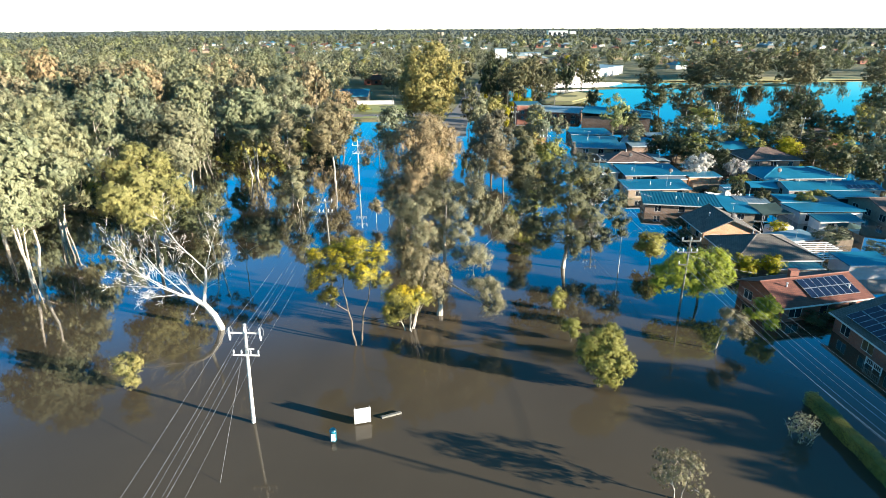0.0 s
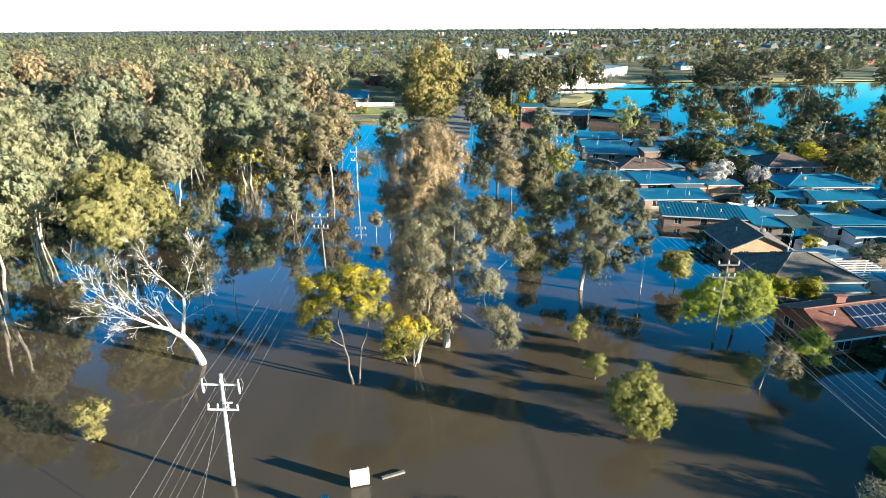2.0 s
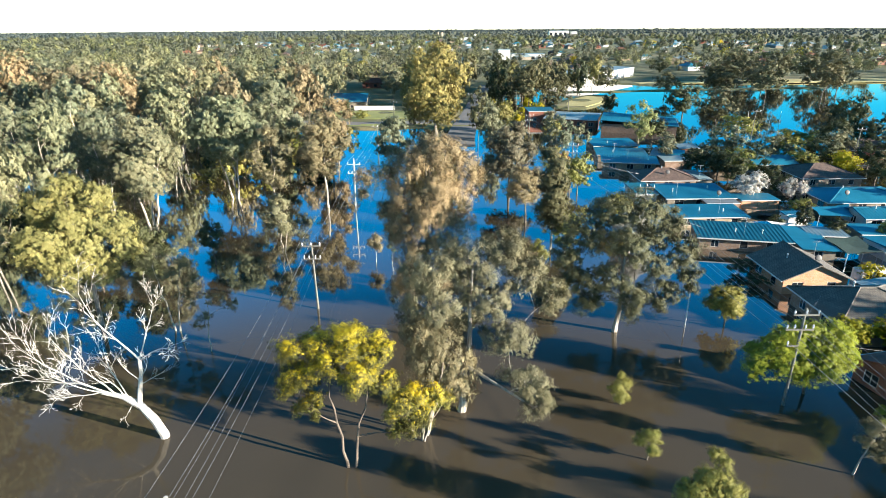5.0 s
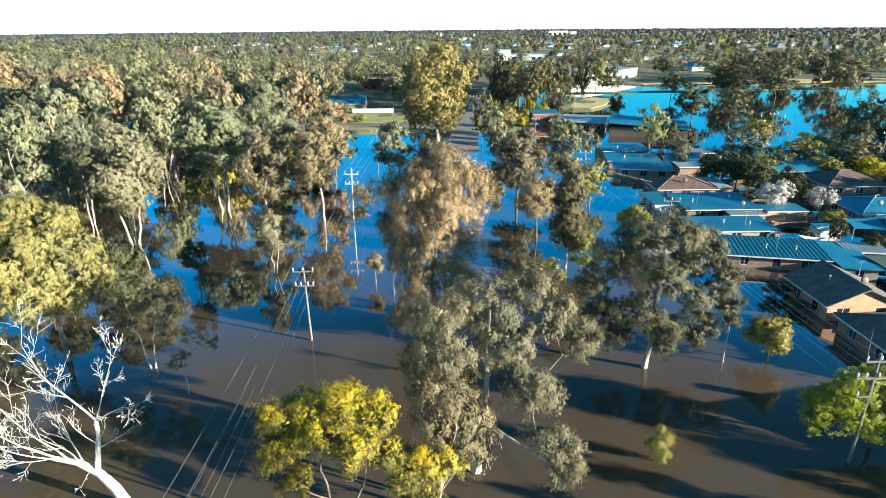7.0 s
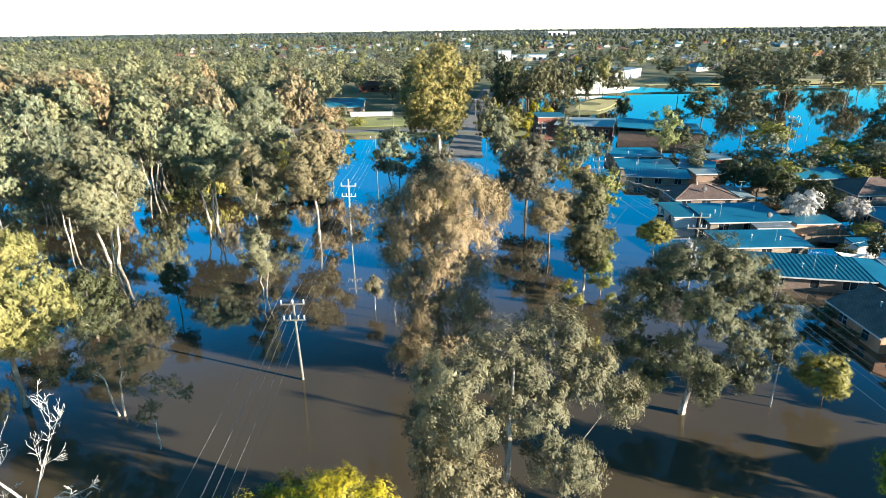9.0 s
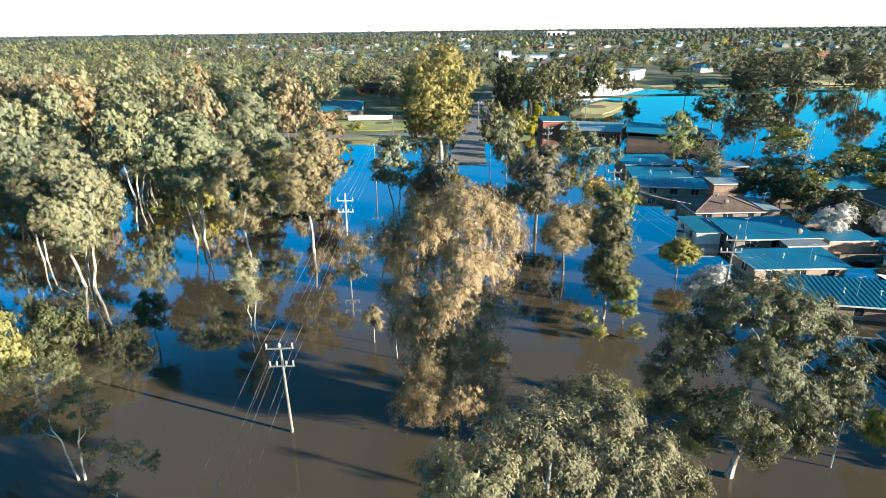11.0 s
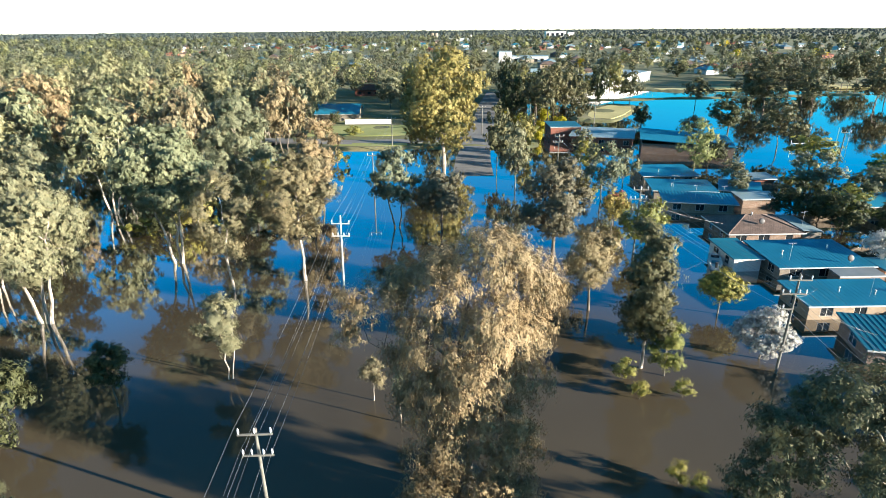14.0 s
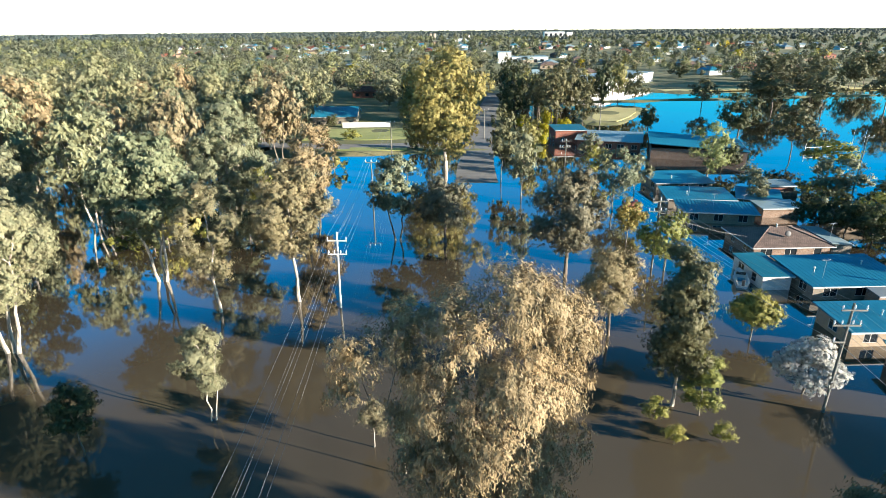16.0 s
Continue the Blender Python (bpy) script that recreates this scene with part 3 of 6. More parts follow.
gum("tall_slim_gum", 17.1, 110.7, 16.8, 3.3, 4.2, 17, GUM_DEEP, BARK_PALE, "slim upright gum with dark grey-green leaves and a straight pale trunk", r0=0.24, lobes=[(0.9 * math.sin(2.4 * i), 0.9 * math.cos(2.4 * i), 4.4 + 1.12 * i, 2.3 - 0.08 * i) for i in range(11)], total=40000, clump=0.7, hang=0.5, k=1.6, cover=2.4)
gum("street_tree", 14.0, 143.0, 16.4, 6.6, 3.5, 18, GUM_PURPLE, BARK_DARK, "broad grey-brown gum beside the flooded road", r0=0.4, n_lobes=11, total=34000, clump=0.9)
gum("park_tree", -11.3, 159.0, 15.4, 5.2, 4.5, 19, GUM_GREY, BARK_DARK, "twin-trunked grey-green gum in the flooded park", r0=0.3, n_lobes=9, total=12000, stems=((-0.8, 0), (0.8, 0.2)))
gum("park_tree", -3.2, 157.6, 11.6, 5.6, 3.0, 20, GUM_PURPLE, BARK_DARK, "low dark purplish-grey tree in the flooded park", r0=0.3, n_lobes=8, total=14000)
gum("tall_park_gum", -1.4, 211.0, 30.5, 13.0, 4.0, 21, GUM_GOLD, BARK_PALE, "very tall gum at the edge of the flood", r0=0.7, n_lobes=16, total=52000, clump=1.2, k=0.8, cover=1.3)
gum("lime_tree", 35.2, 69.6, 8.6, 5.0, 2.6, 22, LIME, BARK_GREY, "bright lime-green leafy tree beside the power pole", r0=0.24, total=46000, clump=0.65, k=1.7, cover=2.4, droop=0.4,
    lobes=[(-5.0, 0.4, 4.6, 1.7), (-3.2, -0.2, 6.0, 1.8), (-1.0, 0.2, 6.6, 1.7), (1.0, 0.0, 6.2, 2.0), (0.6, -0.8, 3.8, 1.9), (-3.4, -0.6, 3.6, 1.6), (2.4, 0.2, 4.4, 1.8), (-1.4, -1.0, 3.0, 1.5), (-5.4, -0.2, 3.2, 1.3), (-1.4, 0.6, 4.8, 1.8)])
gum("olive_tree", 33.4, 83.5, 5.5, 3.2, 1.8, 23, BUSH, BARK_DARK, "rounded olive bush tree with yellow tips in the water", r0=0.16, n_lobes=8, total=14000, clump=0.6, droop=0.4)
gum("brown_shrub", 32.3, 58.3, 5.4, 2.4, 1.2, 24, AUTUMN, BARK_PALE, "straggling brown-leaved shrub with a bent white stem", r0=0.14, total=12000, clump=0.55,
    lobes=[(1.0, 0.2, 4.5, 0.9), (2.2, 0.0, 3.8, 1.0), (2.8, -0.2, 2.4, 0.9), (1.6, -0.2, 2.2, 0.8), (0.2, 0.1, 3.4, 0.7)])
gum("green_shrub", 40.4, 62.8, 4.4, 2.6, 0.8, 25, LIME, BARK_GREY, "yellow-green leafy shrub by the flooded verge", r0=0.12, n_lobes=7, total=12000, clump=0.55, droop=0.4, category="shrub")
gum("dense_bush", 17.1, 51.0, 6.4, 2.7, 0.6, 26, BUSH, BARK_GREY, "dense sunlit olive-green bush rising from flood water", r0=0.16, total=44000, clump=0.48, droop=0.3, cover=2.6, k=1.5, category="bush",
    lobes=[(-1.0, 0.4, 4.8, 1.4), (0.8, 0.2, 4.5, 1.5), (1.8, -0.2, 3.0, 1.45), (-0.4, -0.2, 3.1, 1.5), (0.6, -0.6, 1.6, 1.35), (2.4, 0.1, 2.0, 1.0), (-1.6, 0.2, 3.6, 1.0), (0.1, 0.6, 5.5, 1.1)])
gum("dense_bush", 19.6, 55.6, 5.0, 1.7, 0.8, 27, BUSH, BARK_GREY, "small rounded olive bush behind a larger one", r0=0.12, n_lobes=6, total=18000, clump=0.42, droop=0.3, cover=2.5, k=1.3, category="bush")
gum("dense_bush", 16.2, 60.4, 3.2, 1.4, 0.5, 28, BUSH, BARK_GREY, "low olive bush in brown water", r0=0.1, n_lobes=5, total=17000, clump=0.42, droop=0.3, cover=2.5, k=1.3, category="bush")
gum("dense_bush", 16.2, 68.2, 3.4, 1.5, 0.4, 29, BUSH, BARK_GREY, "ball-shaped olive bush standing alone in brown water", r0=0.1, n_lobes=6, total=19000, clump=0.42, droop=0.3, cover=2.5, k=1.3, category="bush")
gum("yellow_bush", -31.4, 51.6, 4.3, 2.0, 0.4, 30, GUM_GOLD, BARK_GREY, "open straw and olive bush standing in brown water", r0=0.12, n_lobes=8, total=11000, clump=0.5, droop=0.3, cover=1.2, category="bush")
gum("bare_bush", 33.1, 42.3, 2.9, 1.7, 0.2, 31, GUM_GREY, BARK_PALE, "grey twiggy bush with few pale leaves", r0=0.05, n_lobes=12, total=2200, clump=0.30, k=0.7, cover=0.3, fill=0, stems=((0.6, 0), (-0.6, 0.2), (0.1, -0.6), (0.2, 0.6), (-0.3, -0.4)), category="bush")
gum("young_tree", 19.4, 35.4, 4.6, 2.6, 1.2, 32, AUTUMN, BARK_PALE, "young spreading tree with sparse bronze and green leaves", r0=0.09, n_lobes=8, total=6500, clump=0.42, k=0.9, cover=0.65, fill=0, category="tree", stems=((0.2, 0), (-0.3, 0.2)))
gum("river_gum", -57.0, 77.0, 24.0, 8.0, 9.0, 33, GUM_OLIVE, BARK_PALE, "tall pale-trunked river gum in the drowned forest", r0=0.45, n_lobes=13, total=34000, clump=0.95, stems=((-0.8, 0), (0.9, 0.3)))
gum("golden_gum", -43.5, 86.0, 19.6, 6.6, 6.0, 34, GUM_GOLD, BARK_GREY, "golden-leaved gum at the forest edge", r0=0.4, n_lobes=13, total=62000, clump=0.85)
gum("dark_gum", -33.2, 84.2, 11.6, 4.4, 2.6, 35, GUM_DEEP, BARK_PALE, "thin dark grey-green gum with bare pale limbs standing in the water", r0=0.2, total=15000, clump=0.55, k=0.6, cover=0.9, stems=((-0.6, 0), (0.5, 0)),
    lobes=[(-3.4, 0.2, 6.4, 1.3), (-2.6, 0.4, 8.4, 1.3), (-1.0, 0.2, 9.8, 1.3), (1.0, 0.2, 10.4, 1.0), (2.0, 0.0, 8.8, 1.2), (0.4, -0.4, 7.6, 1.3), (2.6, 0.2, 6.6, 1.1), (-1.6, -0.4, 5.2, 1.2), (1.4, 0.2, 5.0, 1.0)], fill=8)
gum("small_gum", -27.6, 79.3, 7.6, 2.4, 3.0, 36, GUM_DEEP, BARK_PALE, "small thin gum with a few pale bare branches", r0=0.11, total=7000, clump=0.45, k=0.8, cover=0.9,
    lobes=[(-0.6, 0.1, 3.4, 0.9), (0.2, 0.0, 4.4, 0.8), (-1.4, 0.2, 6.2, 0.8), (0.4, 0.2, 6.8, 0.9), (2.0, 0.0, 6.6, 0.9), (3.2, 0.1, 5.8, 0.8)], fill=8)
gum("dark_shrub", -43.6, 99.5, 9.2, 3.9, 0.8, 37, GUM_DARK, BARK_DARK, "dense dark green shrub below the forest edge", r0=0.25, n_lobes=9, total=12000, clump=0.9, category="shrub")
gum("dark_shrub", -49.0, 97.0, 5.4, 3.2, 0.4, 38, GUM_DARK, BARK_DARK, "low dark green shrub in the shallows", r0=0.2, n_lobes=7, total=8000, clump=0.8, category="shrub")
gum("round_tree", -36.0, 105.6, 7.3, 2.5, 2.6, 39, GUM_DARK, BARK_DARK, "small round-headed dark tree in open water", r0=0.13, n_lobes=8, total=10000, clump=0.6)
gum("sapling_gum", -26.6, 110.1, 10.4, 2.6, 3.2, 40, GUM_GREY, BARK_PALE, "slender pale-trunked young gum standing alone in flood water", r0=0.15, n_lobes=9, total=18000, clump=0.6, cover=2.3, stems=((0, 0), (0.5, 0.2)))
gum("river_gum", -53.5, 123.4, 20.6, 7.2, 6.0, 41, GUM_GREY, BARK_PALE, "river gum with three white trunks and a full pale olive crown", r0=0.42, n_lobes=14, total=62000, clump=0.9, stems=((-1.3, 0), (0.2, 0.3), (1.4, -0.2)))
gum("river_gum", -44.7, 143.1, 22.4, 7.8, 8.0, 42, GUM_OLIVE, BARK_PALE, "river gum with several white trunks in flood water", r0=0.4, n_lobes=14, total=42000, clump=1.0, stems=((-1.2, 0), (0.3, 0.3), (1.2, -0.2)))
gum("river_gum", -23.5, 135.6, 19.2, 5.6, 6.5, 43, AUTUMN, BARK_PALE, "brown-tinged river gum with a white trunk beside the power line", r0=0.36, n_lobes=12, total=40000, clump=0.9)
gum("river_gum", -33.1, 132.8, 17.6, 4.4, 4.5, 44, AUTUMN, BARK_PALE, "thin brownish river gum with a pale trunk", r0=0.26, n_lobes=10, total=24000, clump=0.85)
gum("river_gum", -41.0, 166.0, 23.4, 6.6, 4.0, 45, GUM_GREY, BARK_PALE, "full-crowned river gum with leaves almost down to the water", r0=0.4, n_lobes=15, total=30000, clump=1.1)
gum("river_gum", -26.0, 158.0, 16.8, 4.6, 4.5, 46, GUM_RUST, BARK_GREY, "brownish river gum near the power line", r0=0.3, n_lobes=10, total=10000, clump=1.1)
gum("river_gum", -27.5, 176.0, 17.8, 5.2, 4.5, 47, GUM_RUST, BARK_GREY, "brown-leaved river gum above dark undergrowth", r0=0.3, n_lobes=10, total=10000, clump=1.2)
gum("orange_sapling", -11.1, 105.8, 5.0, 1.7, 2.0, 48, GUM_RUST, BARK_PALE, "small sapling with orange-tipped drooping leaves", r0=0.08, n_lobes=6, total=6000, clump=0.55, hang=0.8)
gum("small_pale_sapling", -8.2, 102.2, 5.6, 1.0, 3.0, 49, GUM_GREY, BARK_PALE, "thin pale-stemmed sapling below a tall gum", r0=0.09, n_lobes=4, total=2500, clump=0.5)
gum("feathery_shrub", 19.1, 109.1, 6.7, 2.2, 0.8, 50, BUSH, BARK_GREY, "feathery yellow-green shrub in shallow flood water", r0=0.12, n_lobes=8, total=10000, clump=0.6, droop=-0.8, category="shrub")
for (bx, by, bh, br, sd) in ((14.6, 108.7, 2.6, 1.3, 51), (15.1, 105.1, 2.1, 0.9, 52), (19.4, 105.2, 2.1, 0.95, 53), (14.4, 93.6, 2.2, 1.0, 54), (15.6, 92.6, 1.8, 0.8, 55)):
    gum("low_bush", bx, by, bh, br, 0.2, sd, BUSH, BARK_GREY, "low leafy yellow-green bush poking out of flood water", r0=0.06, n_lobes=5, total=3500, clump=0.45, droop=0.2, category="bush")
gum("round_tree", 31.1, 122.8, 6.0, 3.2, 2.2, 56, BUSH, BARK_GREY, "round clipped olive tree with a short trunk", r0=0.15, total=24000, clump=0.5, droop=0.3, k=1.5, cover=2.3,
    lobes=[(1.5 * math.cos(1.05 * i), 1.5 * math.sin(1.05 * i), 3.6 + 0.3 * (i % 2), 1.5) for i in range(6)] + [(0.0, 0.0, 4.8, 1.6)])
gum("blossom_tree", 30.8, 112.1, 7.0, 3.4, 0.7, 57, BLOSSOM, BARK_GREY, "white blossoming tree in the flooded verge", r0=0.16, total=28000, clump=0.42, droop=0.2, k=1.2, cover=2.0,
    lobes=[(1.9 * math.cos(1.05 * i), 1.9 * math.sin(1.05 * i), 2.6 + 0.7 * (i % 2), 1.6) for i in range(6)] + [(0.4, 0.0, 4.9, 1.7), (-0.8, 0.5, 4.5, 1.5)])

gum("red_topped_tree", 29.5, 162.0, 5.6, 2.8, 1.6, 58, BUSH, BARK_DARK, "small garden tree with a crimson flowering top", r0=0.13, n_lobes=7, total=9000, clump=0.6, droop=0.2, tip_mat=CRIMSON)

# ---- garden and street trees, with some shared shapes ----
KINDS = {}


def kind_of(key, seed, h, spread, cb, mat, bk, n_lobes=7, total=4200, clump=1.2, droop=0.8, stems=((0, 0),), r0=0.25):
    lobes = auto_lobes(h, spread, cb, n_lobes, random.Random(seed))
    KINDS[key] = (tree_meshes(seed, h, lobes, mat, bk, r0, total, clump, 1.55, 1.25, droop, stems, sides=4, twigs=False, fill=14), h, spread)
    if key in ("dark", "olive", "grey", "white"):
        KINDS[key + "_near"] = (tree_meshes(seed, h, lobes, mat, bk, r0, 8000, clump * 0.7, 1.7, 1.3, droop, stems, sides=5, twigs=False, fill=14), h, spread)


kind_of("dark", 101, 10, 5, 1.5, GUM_DARK, BARK_DARK)
kind_of("olive", 102, 10, 5, 2, BUSH, BARK_GREY)
kind_of("grey", 103, 12, 5, 3, GUM_GREY, BARK_GREY)
kind_of("gold", 104, 12, 5, 3, GUM_GOLD, BARK_GREY)
kind_of("lime", 105, 6, 4, 1, SHRUB_YELLOW, BARK_GREY)
kind_of("white", 106, 6, 3.4, 1, BLOSSOM, BARK_GREY)
kind_of("tall", 107, 18, 7, 5, GUM_DEEP, BARK_DARK, n_lobes=9, clump=1.4)
kind_of("yellow", 109, 8, 5, 1, WATTLE_BLOOM, BARK_GREY, total=2200)
kind_of("dark_low", 111, 5, 4, 0.6, GUM_DARK, BARK_DARK, n_lobes=5, total=1000)
kind_of("olive_low", 112, 5, 4, 0.6, BUSH, BARK_GREY, n_lobes=5, total=1000)
kind_of("gold_low", 113, 5, 4, 0.6, GUM_GOLD, BARK_GREY, n_lobes=5, total=1000)
kind_of("pale", 108, 12, 4.6, 2, PALE_LIME, BARK_GREY)


def put_kind(key, x, y, h, w, rz, name, label, category="tree"):
    ms, h0, s0 = KINDS.get(key + "_near", KINDS[key]) if y < 180 and x < 90 and h > 2.5 else KINDS[key]
    t = plant(name, x, y, ms, label, category, rz=rz)
    t.scale = (w / (2 * s0), w / (2 * s0), h / h0)
    return t


# unseen trees at x 66-110, y up to 64 are added for shadows
GARDEN = [("dark", 62, 160, 7.6, 9), ("dark", 66, 158, 8.0, 9), ("grey", 75.6, 176, 10.2, 11), ("olive", 69.7, 156, 7.8, 9.5), ("dark", 74, 152, 5.9, 7.2), ("white", 63.5, 137.5, 6.4, 7.4),
          ("white", 72, 137, 5.0, 5.2), ("pale", 59.4, 197, 13.6, 9.8), ("grey", 63.5, 186, 6.2, 8.2), ("dark", 122, 176, 9.8, 12.7), ("grey", 131, 173, 13.5, 10), ("gold", 100, 146, 5.6, 7.5),
          ("olive", 99.6, 188, 6.6, 9.2), ("olive", 29.0, 143.6, 9.4, 9), ("gold", 27.2, 156, 8.0, 5.4), ("grey", 30.2, 174, 13.4, 9), ("grey", 14, 186, 15.5, 8.2), ("tall", 11.4, 200, 17, 9),
          ("tall", 37, 269, 19.9, 16), ("tall", 56, 338, 20, 18), ("dark", 65.6, 152, 7.8, 8), ("olive", 103, 184, 6.3, 11), ("lime", 97, 160, 5.5, 9),
          ("dark", 43.0, 99.6, 2.7, 4.6), ("dark", 43.6, 95.4, 1.9, 3.6), ("lime", 45.9, 79.2, 3.3, 4.4), ("lime", 49.6, 78.6, 3.4, 4.8), ("grey", 65, 88.9, 4.4, 5.6), ("grey", 70, 85, 3.4, 5.2),
          ("dark", 64, 119.2, 5.1, 3.6), ("olive", 79.5, 116.4, 2.9, 5), ("dark", 69.7, 265, 7.4, 5.5), ("tall", 151, 298, 18, 18),
          ("tall", 181, 304, 18.5, 18), ("tall", 137, 309, 16.5, 18), ("tall", 205, 330, 17, 18), ("tall", 168, 345, 16, 18), ("tall", 230, 312, 18, 18),
          ("tall", 250, 335, 17, 18), ("grey", 38.5, 186, 9, 7), ("olive", 34, 200, 8, 7), ("grey", 36, 214, 9, 7), ("gold", 22, 222, 11, 8), ("tall", -3, 277, 22, 13), ("tall", 4, 290, 21, 13),
          ("grey", -22, 318, 16, 14), ("dark", -14, 324, 15, 12), ("dark", -40, 280, 5, 6), ("olive", -30, 252, 4, 6), ("lime", 40, 262, 5, 6), ("olive", 24, 236, 8, 6), ("dark", 78, 166, 7.2, 9),
          ("grey", 86, 172, 8.0, 9), ("olive", 112, 160, 6.4, 8), ("dark", 118, 150, 7.2, 9), ("grey", 60, 176, 6, 6), ("olive", 88, 95, 6, 6), ("dark", 100, 98, 8, 8), ("grey", 80, 64, 9, 9),
          ("dark", 86, 40, 10, 10), ("tall", 95, 22, 17, 13), ("dark", 72, 24, 11, 13), ("olive", 66, 46, 7, 7), ("tall", 104, 60, 16, 12), ("grey", 76, -4, 12, 10), ("dark", 110, 2, 13, 12),
          ("dark", 98, 90, 8, 8), ("tall", 84, 52, 10, 9), ("dark", 78, 36, 10, 9), ("tall", 88, 28, 16, 12), ("tall", 100, 40, 17, 13), ("dark", 70, 12, 9, 10), ("dark", 158, 214, 15, 16),
          ("dark", 125, 200, 15, 16), ("dark", 95, 253, 13.5, 16), ("olive", 90, 200, 9, 13), ("tall", 94, 222, 15, 13), ("tall", 135, 315, 15, 16), ("tall", 111, 317, 13, 14), ("dark", 70.3, 267, 9, 7), ("tall", 136, 319, 17, 16), ("tall", 164, 327, 18, 18), 
          ("tall", 192, 318, 17, 17), ("dark", 160, 462, 11, 14), ("tall", 88.7, 370, 19, 19), ("yellow", 281, 720, 11, 20),
          ("yellow", 308, 679, 10, 13), ("yellow", 382, 664, 10, 17), ("yellow", 316, 943, 11, 24), ("yellow", 409, 918, 11, 20), ("yellow", 120, 560, 8, 12), ("yellow", -60, 520, 8, 12),
          ("olive", 92, 176, 7.2, 10), ("dark", 96, 168, 8.0, 11), ("grey", 104, 174, 8.8, 10), ("dark", 108, 166, 7.2, 10), ("olive", 88, 162, 5.6, 9), ("dark", 112, 186, 9.6, 12),
          ("dark", 100, 152, 6.4, 9), ("dark", 98, 139, 8, 9), ("grey", 108, 140, 9, 9), ("dark", 66, 204, 9, 9), ("dark", 124, 188, 9.6, 13), ("olive", 136, 186, 11, 12), ("dark", 146, 192, 12, 13),
          # the trees at x 98-101 here are added to shade white walls
          ("lime", 60.5, 97, 2.6, 4), ("dark", 58.6, 119, 3.2, 4), ("olive", 68.6, 128, 3.4, 5), ("dark", 72, 142.5, 5, 6), ("olive", 101, 104, 8, 8), ("dark", 99, 117, 8.5, 8), ("dark", 98, 130, 8, 8),
          ("olive", 74, 112, 4, 4), ("dark", 66.5, 114, 4, 4), ("dark", 45.5, 100.8, 1.6, 2.2), ("olive", 52, 63.6, 1.9, 5.5), ("dark", 47.5, 64.2, 1.7, 4.0)]
WORD = {"dark": "dark green garden tree with a dense crown", "olive": "olive green garden tree beside a house", "grey": "grey-green gum with an open crown", "gold": "golden-olive gum tree with open crown",
        "lime": "yellow-green flowering garden shrub", "white": "white blossoming garden tree", "tall": "tall gum with a bare dark trunk", "pale": "pale lime tree in fresh leaf", "yellow": "yellow blossoming tree far off in the town"}
for i, (k, x, y, h, w) in enumerate(GARDEN):
    put_kind(k, x, y, h, w, i * 137.5, ("garden_shrub" if h < 5 else "garden_tree"), WORD[k], "shrub" if h < 5 else "tree")

# tall street gums beyond the flood
rng = random.Random(12)
spots = [(x, y) for _, x, y, _, _ in GARDEN]
made = 0
for _ in range(1500):
    x, y = rng.uniform(-30, 84), rng.uniform(226, 372)
    if abs(x - (8.5 + (y - 235) * 0.135)) < 7.5 or (48 < x and y < 312) or (30 < x and y < 262) or (60 < x and y > 352) or (x < 12 and 236 < y < 250) or (x > -12 and y < 264) or (-44 < x < -11 and y < 312):
        continue
    if any((x - a) ** 2 + (y - b) ** 2 < 64 for a, b in spots):
        continue
    spots.append((x, y))
    put_kind(rng.choice(("tall", "tall", "tall", "grey", "gold", "dark")), x, y, rng.uniform(11, 21), rng.uniform(8, 13), rng.uniform(0, 360), "street_gum", "tall gum among houses beyond the flood")
    made += 1
    if made >= 46:
        break
for _ in range(14):
    put_kind("tall", rng.uniform(165, 300), rng.uniform(378, 400), rng.uniform(13, 19), rng.uniform(10, 16), rng.uniform(0, 360), "shore_gum", "spreading gum on the far shore of the flood")

# roadside shrubs and young trees round the dry street corner
rng = random.Random(44)
for i in range(34):
    y = rng.uniform(234, 330)
    road_x = 8.5 + (y - 235) * 0.135
    x = road_x + rng.choice((-1, 1)) * rng.uniform(6.5, 24)
    if 238 < y < 251 and x < road_x or x > 46 or x > 32 and y < 258:
        continue
    put_kind(rng.choice(("olive_low", "gold_low", "dark_low", "olive_low", "lime")), x, y, rng.uniform(1.8, 6), rng.uniform(2.6, 5.5), rng.uniform(0, 360), "street_shrub", "leafy shrub on the nature strip beyond the flood", "shrub")

# ---- the drowned forest ----
NEAR, BACK = [], []
for i, (mat, bk) in enumerate(((GUM_OLIVE, BARK_PALE), (GUM_GREY, BARK_PALE), (GUM_OLIVE, BARK_PALE), (GUM_GREY, BARK_PALE), (GUM_OLIVE, BARK_PALE), (GUM_RUST, BARK_GREY), (GUM_GREY, BARK_PALE), (GUM_OLIVE, BARK_GREY))):
    sd = 200 + i
    lobes = auto_lobes(21, 6.3 + 0.5 * (i % 3), 4.0 + (i % 3) * 1.6, 13, random.Random(sd))
    fine = i < 4
    (NEAR if fine else BACK).append(tree_meshes(sd, 21, lobes, mat, bk, 0.36, 12500 if fine else 4600, 1.05, 1.15, 1.0, 1.9, ((-0.8, 0), (0.9, 0.3)) if i % 2 else ((-1.1, 0), (0.3, 0.4), (1.2, -0.2)), slim=0.32, sides=3, twigs=False, fill=14))
rng = random.Random(5)
spots = [(-57, 77), (-43.5, 86), (-53.5, 123.4), (-44.7, 143.1), (-23.5, 135.6), (-33.1, 132.8), (-41, 166), (-26, 158), (-27.5, 176)]
made = 0
